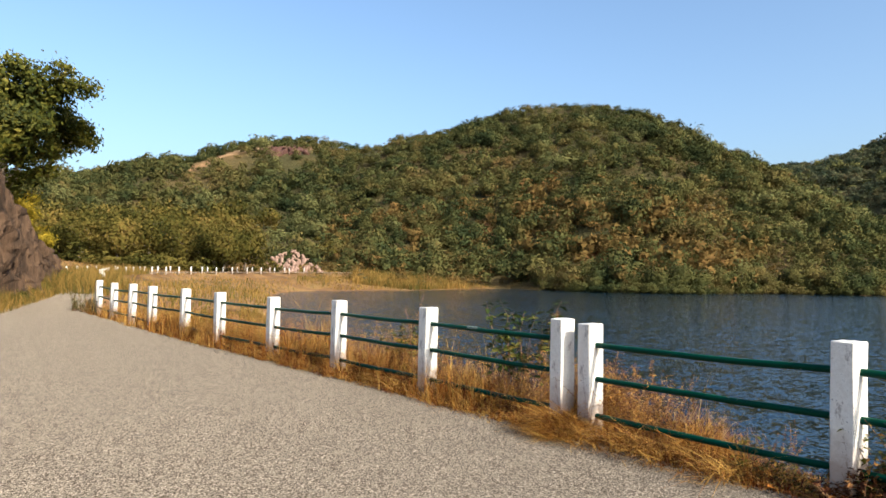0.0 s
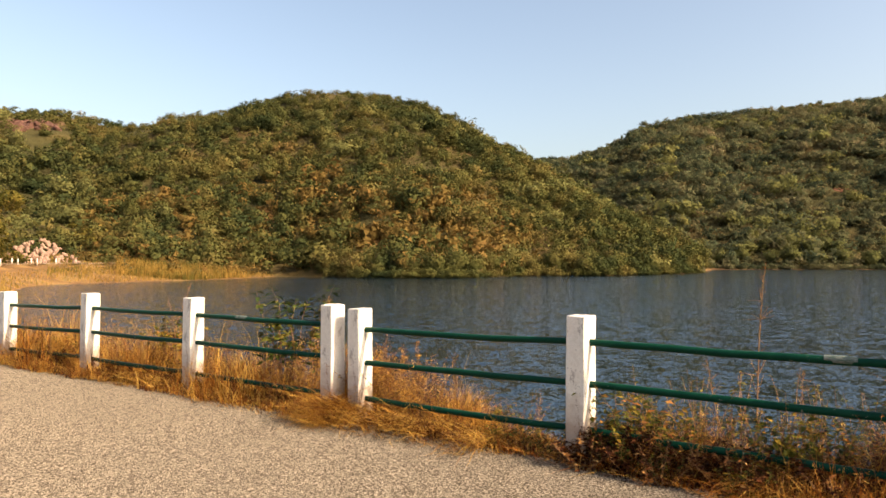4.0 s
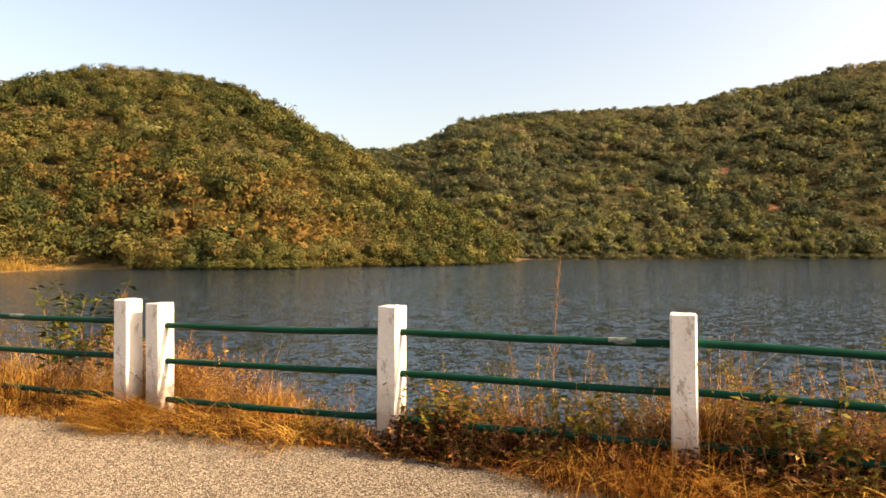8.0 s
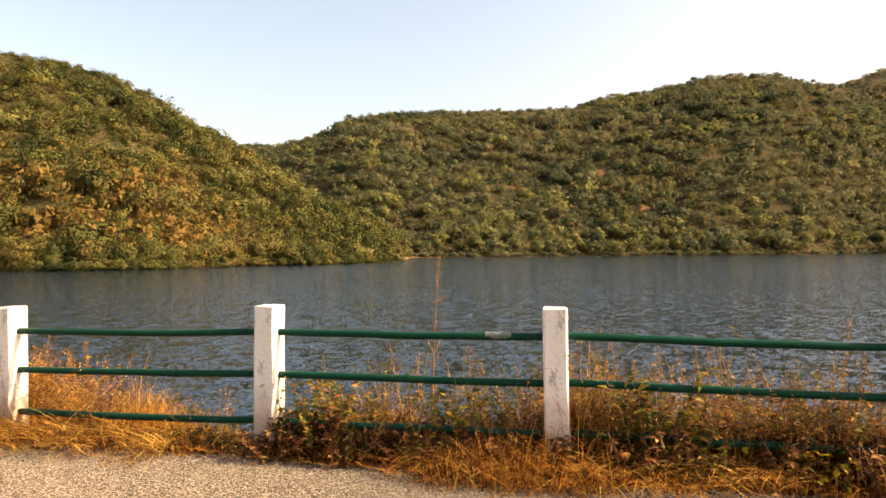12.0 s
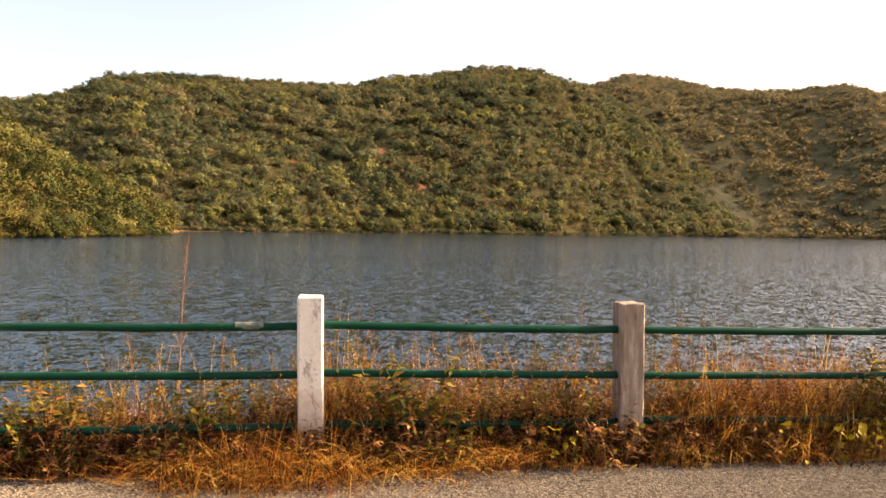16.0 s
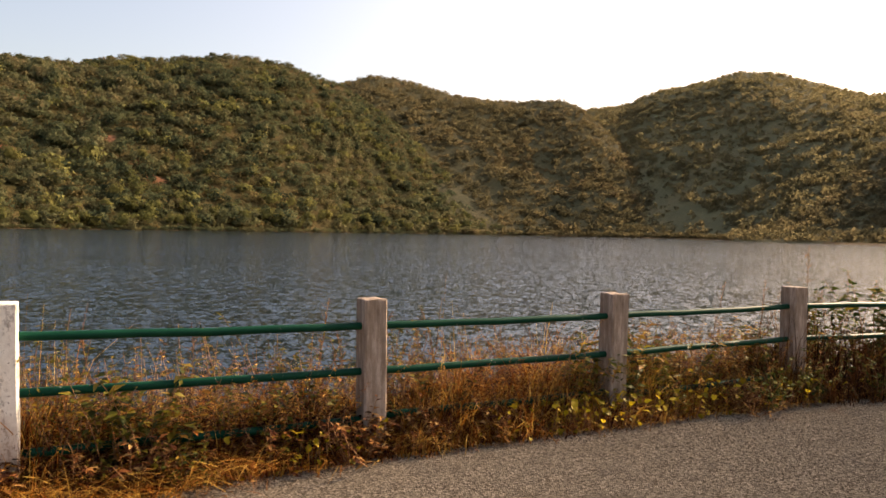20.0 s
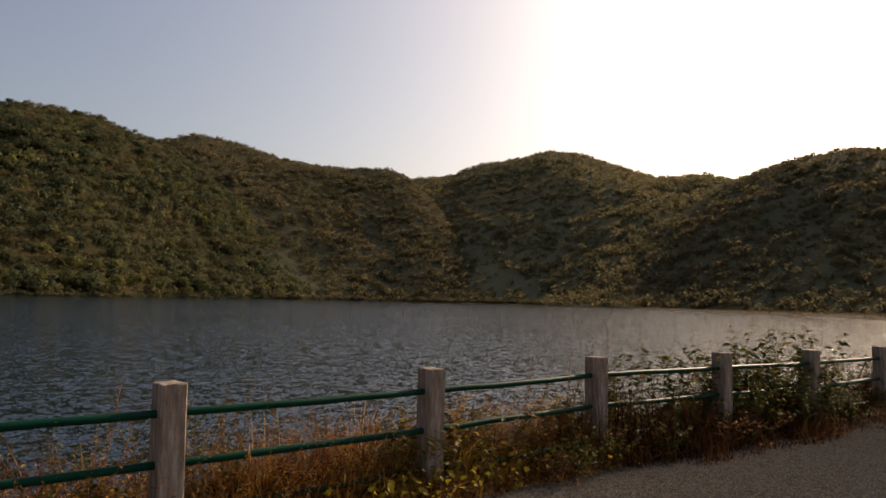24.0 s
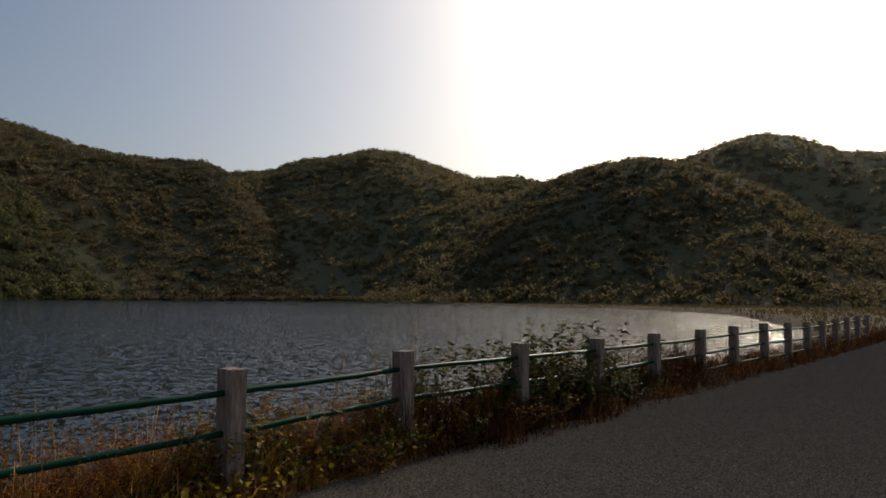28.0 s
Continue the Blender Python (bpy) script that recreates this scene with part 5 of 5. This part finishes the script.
# ---------------------------------------------------------------- weeds and shrubs by the fence
def leaf_shape(rng, c, out, size, broad=0.45, cup=0.25, rows=((0.0, 0.08), (0.42, 1.0), (1.0, 0.06))):
    """A pointed leaf of four quads with a folded middle rib, growing from c along out."""
    out = out / (np.linalg.norm(out) + 1e-9)
    s = np.cross(out, [0, 0, 1.0])
    s = s / (np.linalg.norm(s) + 1e-9)
    n = np.cross(s, out)
    rot = rng.uniform(-0.6, 0.6)
    s, n = s * math.cos(rot) + n * math.sin(rot), n * math.cos(rot) - s * math.sin(rot)
    v = []
    for t, w in rows:
        m = c + out * size * t - n * size * 0.18 * t * t
        for q in (-1, 0, 1):
            v.append(m + s * q * w * size * broad * 0.5 + n * abs(q) * size * cup * w * 0.4)
    f = [(i * 3 + j, i * 3 + j + 1, i * 3 + j + 4, i * 3 + j + 3) for i in range(len(rows) - 1) for j in range(2)]
    return np.array(v), np.array(f)


def weed_meshes(seed, tall, stems, leaves, size, leaf_mat, spread=0.5, broad=0.45, low=0.15, thick=0.004, top_heavy=False):
    """Several thin stems (one mesh) with leaves along them (another)."""
    rng = np.random.default_rng(seed)
    wood, foliage = [], []
    for i in range(stems):
        a = rng.uniform(0, 2 * np.pi)
        tilt = rng.uniform(0.05, spread)
        h = tall * rng.uniform(0.55, 1.05)
        p = limb(rng, (rng.normal(0, 0.03), rng.normal(0, 0.03), -0.02), (math.cos(a) * tilt, math.sin(a) * tilt, 1), h, 0.35, 6)
        wood.append(tube(p, np.linspace(thick, thick * 0.3, len(p)), 3))
        for j in range(leaves):
            t = low + (1 - low) * (rng.uniform(0, 1) ** (0.5 if top_heavy else 0.9))
            q = t * (len(p) - 1)
            m = min(int(q), len(p) - 2)
            c = p[m] + (p[m + 1] - p[m]) * (q - m)
            b = rng.uniform(0, 2 * np.pi)
            foliage.append(leaf_shape(rng, c, np.array([math.cos(b), math.sin(b), rng.uniform(-0.4, 0.7)]), size * rng.uniform(0.5, 1.25), broad))
    return mesh_of("stem", *joined(wood), STEM, True), mesh_of("leaves", *joined(foliage), leaf_mat, True)


ROUND = ((0.0, 0.45), (0.16, 0.92), (0.42, 1.0), (0.72, 0.72), (1.0, 0.05))


def creeper_meshes(seed, count, size, spread):
    """Broad yellowing leaves on short stalks close to the ground."""
    rng = np.random.default_rng(seed)
    wood, foliage = [], []
    for i in range(count):
        a, d = rng.uniform(0, 2 * np.pi), spread * math.sqrt(rng.uniform(0, 1))
        root, h = np.array([math.cos(a) * d, math.sin(a) * d, 0.0]), rng.uniform(0.03, 0.24)
        tip = root + [rng.normal(0, 0.03), rng.normal(0, 0.03), h]
        wood.append(tube([root, (root + tip) / 2 + [0.006, 0, 0], tip], [0.0022, 0.002, 0.0014], 4))
        b = rng.uniform(0, 2 * np.pi)
        foliage.append(leaf_shape(rng, tip, np.array([math.cos(b), math.sin(b), rng.uniform(-1.4, 0.3)]), size * rng.uniform(0.5, 1.2), 0.95, 0.3, ROUND))
    return mesh_of("stem", *joined(wood), STEM, True), mesh_of("leaves", *joined(foliage), YELLOW, True)


def plume_meshes(seed, tall, lean):
    """A tall dry weed: one wand with short side twigs and a seed head."""
    rng = np.random.default_rng(seed)
    p = limb(rng, (0, 0, -0.05), (lean[0], lean[1], 1), tall, 0.10, 12)
    wood, seeds = [tube(p, np.linspace(0.0055, 0.0018, len(p)), 5)], []
    for j in range(26):
        m = rng.integers(4, len(p) - 1)
        d = rng.normal(0, 1, 3) + [0, 0, 1.3]
        d /= np.linalg.norm(d)
        ln = 0.05 + 0.16 * (1 - m / len(p))
        q = np.array([p[m], p[m] + d * ln * 0.5, p[m] + d * ln])
        wood.append(tube(q, [0.0018, 0.0014, 0.0008], 4))
        for _ in range(5):
            c = q[0] + (q[2] - q[0]) * rng.uniform(0.3, 1)
            seeds.append(leaf_shape(rng, c, rng.normal(0, 1, 3) + [0, 0, 0.6], rng.uniform(0.006, 0.013), 0.5))
    for _ in range(60):
        c = p[-1] - (p[-1] - p[-4]) * rng.uniform(0, 1) + rng.normal(0, 0.008, 3)
        seeds.append(leaf_shape(rng, c, rng.normal(0, 1, 3) + [0, 0, 1.2], rng.uniform(0.006, 0.014), 0.5))
    return mesh_of("stem", *joined(wood), STEM, True), mesh_of("seed_head", *joined(seeds), RUSSET, True)


def plant(name, meshes, k, d, turn, scale, label, group="", second="leaves"):
    x, y = along(k, d)
    z = float(ground(np.array([x]), np.array([y]))[0])
    ob = empty(name, pose(x, y, z, 0, 0, turn) @ Matrix.Scale(scale, 4), label, "plant", group)
    tagged(part("stem", meshes[0], ob), kind="stuff")
    tagged(part(second, meshes[1], ob), kind="stuff")
    return ob


WEEDS = [weed_meshes(200 + i, 0.55, 7, 26, 0.058, WEED, 0.6, 0.5) for i in range(4)]
SMALL = [weed_meshes(210 + i, 0.34, 10, 22, 0.042, WEED, 0.9, 0.5) for i in range(4)]
DARK = [weed_meshes(220 + i, 0.42, 11, 26, 0.036, SHRUB, 0.9, 0.5) for i in range(3)]
CREEP = [creeper_meshes(230 + i, 34, 0.046, 0.26) for i in range(4)]
wrng = np.random.default_rng(77)


def row(name, kinds, k0, k1, d0, d1, count, s0, s1, label, group):
    for i in range(count):
        plant(name, kinds[i % len(kinds)], wrng.uniform(k0, k1), wrng.uniform(d0, d1), wrng.uniform(0, 360), wrng.uniform(s0, s1), label, group)


DEAD = [weed_meshes(260 + i, 0.34, 12, 20, 0.042, LITTER, 1.2, 0.4) for i in range(4)]
# Withered undergrowth whose dark leaves stand in for black shade between the stems.
THICKET = [weed_meshes(265 + i, 0.32, 16, 34, 0.046, WITHERED_SHADED, 1.3, 0.5, 0.05) for i in range(4)]
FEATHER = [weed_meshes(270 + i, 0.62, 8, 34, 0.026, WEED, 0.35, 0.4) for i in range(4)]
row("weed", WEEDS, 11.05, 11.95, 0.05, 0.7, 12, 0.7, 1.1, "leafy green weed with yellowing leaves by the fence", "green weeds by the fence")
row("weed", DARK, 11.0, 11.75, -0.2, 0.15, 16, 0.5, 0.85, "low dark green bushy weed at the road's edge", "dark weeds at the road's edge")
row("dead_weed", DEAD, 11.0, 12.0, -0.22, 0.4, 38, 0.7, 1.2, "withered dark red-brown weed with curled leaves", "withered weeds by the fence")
row("thicket", THICKET, 10.95, 12.1, -0.12, 0.40, 40, 0.7, 1.15, "dense brown withered undergrowth beneath the rails, coloured dark as its shaded gaps", "withered undergrowth")
row("thicket", THICKET, 13.2, 15.3, -0.10, 0.35, 26, 0.5, 0.8, "low red-brown undergrowth beneath the rails, coloured dark as its shaded gaps", "withered undergrowth")
row("thicket", THICKET, 12.0, 13.2, -0.10, 0.45, 50, 0.7, 1.15, "dense brown withered undergrowth beneath the rails, coloured dark as its shaded gaps", "withered undergrowth")
row("thicket", THICKET, 4.5, 9.6, -0.10, 0.35, 40, 0.5, 0.8, "low withered undergrowth among the golden grass, coloured dark as its shaded gaps", "withered undergrowth")
row("thicket", THICKET, 15.2, 19.0, -0.25, 0.5, 60, 0.9, 1.6, "tall withered undergrowth along the backlit fence, its shade put into the colour", "withered undergrowth")
for k, d, a, q in ((11.10, 0.05, 1.15, 0), (11.16, 0.12, 1.25, 1), (11.22, -0.05, 1.0, 2), (11.62, 0.05, 1.1, 3), (11.68, 0.15, 1.2, 1), (12.30, -0.08, 1.3, 2), (12.34, 0.0, 1.45, 0), (12.28, 0.1, 1.3, 3), (12.85, 0.3, 1.3, 1), (13.88, 0.05, 1.25, 0), (13.94, 0.12, 1.35, 3), (14.2, 0.0, 1.2, 2), (14.28, 0.1, 1.3, 1)):
    plant("weed", WEEDS[q], k, d, 137 * k, a, "bushy yellow-green weed standing up to the middle rail", "upright weeds by the fence")
for k, d, a, q in ((12.08, 0.25, 1.65, 0), (12.13, 0.2, 1.5, 1), (12.52, 0.3, 1.75, 2), (12.8, 0.35, 1.7, 3), (13.12, 0.3, 1.6, 1), (13.25, 0.25, 1.7, 0)):
    plant("weed", FEATHER[q], k, d, 211 * k, a, "tall feathery weed reaching the top rail", "feathery weeds behind the rails")
row("weed", SMALL, 10.55, 12.4, -0.2, 0.4, 30, 0.5, 1.0, "small green weed at the road's edge", "small weeds at the road's edge")
row("weed", FEATHER, 11.05, 12.2, 0.0, 0.7, 20, 0.85, 1.4, "feathery green and yellow weed behind the rails", "feathery weeds behind the rails")
row("dead_weed", DEAD, 12.0, 14.2, -0.2, 0.4, 60, 0.8, 1.4, "withered dark red-brown weed among the grass", "withered weeds by the fence")
row("weed", FEATHER, 12.1, 14.6, -0.05, 0.8, 34, 0.9, 1.5, "feathery green and yellow weed among the russet grass", "feathery weeds behind the rails")
row("weed", WEEDS, 12.0, 14.0, 0.0, 0.9, 11, 0.7, 1.2, "leafy green weed among the russet grass", "green weeds among the grass")
row("weed", SMALL, 12.0, 15.5, -0.22, 0.3, 34, 0.5, 1.1, "small green weed in the russet grass", "small weeds in the russet grass")
row("weed", WEEDS, 13.75, 15.4, -0.05, 0.6, 22, 0.9, 1.45, "tall leafy weed climbing through the rails", "weeds climbing the rails")
row("weed", FEATHER, 14.2, 16.0, 0.0, 0.8, 14, 0.8, 1.2, "feathery weed along the shaded fence", "feathery weeds behind the rails")
row("weed", DARK, 14.6, 18.2, -0.3, 0.6, 40, 0.8, 1.6, "dark bushy weed along the shaded fence", "dark weeds along the shaded fence")
for i in range(26):
    plant("dry_stalk", plume_meshes(300 + i, wrng.uniform(0.8, 1.35), (wrng.uniform(-0.5, 0.5), wrng.uniform(-0.5, 0.5))), wrng.uniform(14.8, 19.5), wrng.uniform(0.1, 0.7), 0, 1.0, "long bent dry stalk rising above the rails", "dry stalks", "seed_head")
row("dead_weed", DEAD, 14.2, 18.5, -0.35, 0.5, 56, 0.9, 1.7, "withered brown weed along the shaded fence", "withered weeds along the shaded fence")
row("weed", SMALL, 4.0, 9.0, 0.1, 1.5, 18, 0.8, 1.5, "small green weed in the golden grass", "small weeds in the golden grass")
row("weed", WEEDS, 1.0, 7.5, 0.3, 2.0, 16, 0.9, 1.4, "leafy green weed in the golden grass", "green weeds in the golden grass")
GOLD = [weed_meshes(280 + i, 0.62, 11, 46, 0.024, STRAW, 0.55, 0.28, 0.3, 0.0022) for i in range(5)]
RED = [weed_meshes(290 + i, 0.55, 12, 42, 0.022, RUSSET, 0.7, 0.3, 0.25, 0.0022) for i in range(5)]
row("grass_tuft", GOLD, 9.55, 10.35, 0.1, 0.6, 24, 0.95, 1.35, "feathery golden seeding grass behind the double post", "golden grass tufts")
row("grass_tuft", RED, 9.7, 10.8, 0.0, 0.6, 20, 0.6, 0.95, "fluffy russet seeding grass behind the double post", "russet grass tufts")
row("grass_tuft", GOLD, 4.0, 9.6, 0.05, 0.8, 50, 0.9, 1.4, "feathery golden seeding grass among the whitewashed posts", "golden grass tufts")
row("grass_tuft", RED, 11.05, 12.1, -0.1, 0.4, 16, 0.6, 1.0, "fluffy russet seeding grass under the rails", "russet grass tufts")
row("grass_tuft", RED, 4.0, 9.6, -0.1, 0.7, 36, 0.8, 1.2, "fluffy russet seeding grass among the whitewashed posts", "russet grass tufts")
row("grass_tuft", RED, 11.9, 15.2, -0.05, 0.6, 90, 0.85, 1.5, "fluffy russet seeding grass under the rails", "russet grass tufts")
row("grass_tuft", GOLD, 12.2, 14.8, 0.1, 0.7, 24, 1.0, 1.5, "feathery golden seeding grass above the russet grass", "golden grass tufts")
row("weed", FEATHER, 5.0, 9.6, 0.2, 1.2, 14, 0.8, 1.3, "feathery yellow-green weed in the golden grass", "feathery weeds in the golden grass")
row("creeper", CREEP, 12.55, 13.2, -0.16, 0.06, 8, 0.8, 1.1, "broad-leaved yellow creeper at the asphalt's edge", "yellow creepers")
row("creeper", CREEP, 13.3, 15.4, -0.20, 0.12, 30, 0.8, 1.25, "broad-leaved yellow creeper at the asphalt's edge", "yellow creepers")
row("weed", DARK, -0.8, 0.6, -0.5, 0.4, 8, 1.2, 1.9, "round green bush at the last post before the bend", "bushes at the bend")

plume = [plume_meshes(240, 1.40, (0.02, 0.03)), plume_meshes(241, 1.05, (-0.25, 0.1)), plume_meshes(242, 1.0, (0.3, -0.1)), plume_meshes(243, 1.25, (0.55, -0.35))]
plant("dry_stalk", plume[0], 11.52, 0.55, 0, 1.14, "tall thin dry weed stalk with a seed head", "dry stalks", "seed_head")
plant("dry_stalk", plume[1], 11.45, 0.5, 0, 0.85, "leaning dry weed stalk with a seed head", "dry stalks", "seed_head")
plant("dry_stalk", plume[2], 11.62, 0.55, 40, 0.85, "leaning dry weed stalk with a seed head", "dry stalks", "seed_head")
for k, d, a, s, q in ((12.85, 0.6, 20, 0.95, 3), (12.45, 0.5, 80, 0.95, 1), (13.05, 0.7, 0, 0.9, 1), (14.6, 0.4, -20, 0.98, 3), (13.7, 0.6, 60, 0.9, 2), (15.35, 0.5, 10, 1.1, 0), (9.4, 0.4, 30, 0.9, 2), (8.8, 0.35, 100, 1.2, 2), (9.72, 0.12, 200, 1.1, 2), (7.6, 0.5, 60, 1.1, 1), (7.2, 0.6, 10, 1.15, 3), (11.05, 0.6, 90, 0.6, 1)):
    plant("dry_stalk", plume[q], k, d, a, s, "thin dry weed stalk with a seed head", "dry stalks", "seed_head")

for i in range(16):
    plant("dry_stalk", plume[1 + i % 3], wrng.uniform(12.05, 14.3), wrng.uniform(0.2, 0.9), wrng.uniform(0, 360), wrng.uniform(0.6, 0.92), "thin reddish dry stalk with a feathery seed head", "dry stalks", "seed_head")

BROAD = [weed_meshes(250 + i, 1.15, 13, 44, 0.088, SHRUB, 0.75, 0.6, 0.10, 0.007) for i in range(3)]
BIG_LEAF = [weed_meshes(255 + i, 1.2, 7, 20, 0.11, (WEED, SHRUB)[i], 0.38, 0.45, 0.45, 0.007, True) for i in range(2)]
for k, d, a, s in ((8.40, 0.4, 20, 0.98), (8.62, 0.5, 150, 1.05), (8.75, 0.4, 60, 0.96), (8.5, 0.45, 300, 1.04), (7.3, 0.6, 40, 0.82), (7.55, 0.5, 200, 0.8), (6.4, 0.6, 80, 0.8)):
    plant("sapling", BIG_LEAF[int(a) % 40 // 20], k, d, a, s, "young sapling with large yellow-green leaves behind the fence", "saplings behind the fence")
for k, d, a, s, q in ((15.75, 0.4, 30, 1.08, 1), (16.2, 0.35, 80, 1.2, 2), (16.5, 0.4, 200, 1.3, 0), (16.9, 0.4, 250, 1.2, 1), (17.3, 0.45, 300, 1.3, 2), (15.35, 0.5, 190, 1.15, 0), (17.7, 0.6, 20, 1.0, 1), (18.3, 0.5, 70, 0.9, 0), (19.2, 0.6, 140, 0.85, 2), (16.35, -0.1, 20, 0.7, 1), (16.75, -0.15, 220, 0.75, 2), (15.0, 0.3, 70, 0.62, 0), (15.2, 0.1, 10, 0.58, 1), (15.6, 0.0, 130, 0.6, 2), (15.95, 0.15, 10, 0.75, 0), (16.15, -0.2, 90, 0.62, 1), (16.55, 0.15, 150, 0.85, 2), (17.0, 0.05, 60, 0.8, 0), (17.2, -0.25, 10, 0.55, 1), (16.9, -0.3, 100, 0.5, 0), (17.5, 0.2, 170, 0.7, 2), (14.25, 0.3, 80, 0.6, 1), (14.1, 0.45, 10, 0.7, 2), (16.0, 0.3, 40, 1.15, 0), (16.7, 0.35, 300, 1.25, 2), (17.1, 0.3, 120, 1.2, 0), (17.5, 0.4, 10, 1.15, 1), (16.4, 0.1, 260, 0.95, 1), (16.6, -0.25, 30, 0.6, 0)):
    plant("shrub", BROAD[q], k, d, a, s if s in (1.3, 1.08) or s < 1.0 else s * 0.84, "broad-leaved green shrub growing through the fence", "shrubs by the fence")


# ---------------------------------------------------------------- litter at the road's edge
def scatter_litter(seed, k0, k1, n):
    rng = np.random.default_rng(seed)
    pieces = []
    for _ in range(n):
        k, d = rng.uniform(k0, k1), -0.02 - abs(rng.normal(0, 0.16))
        x, y = along(k, d)
        b = rng.uniform(0, 2 * np.pi)
        pieces.append(leaf_shape(rng, np.array([x, y, 0.016 + rng.uniform(0, 0.02)]), np.array([math.cos(b), math.sin(b), rng.uniform(-0.1, 0.25)]), rng.uniform(0.015, 0.05), 0.45))
    v, f = joined(pieces)
    return tagged(new("leaf_litter", mesh_of("leaf_litter", v, f, LITTER)), "dead brown leaves and straw along the road's edge", "leaf litter", kind="stuff")


scatter_litter(5, 6, 20, 3400)
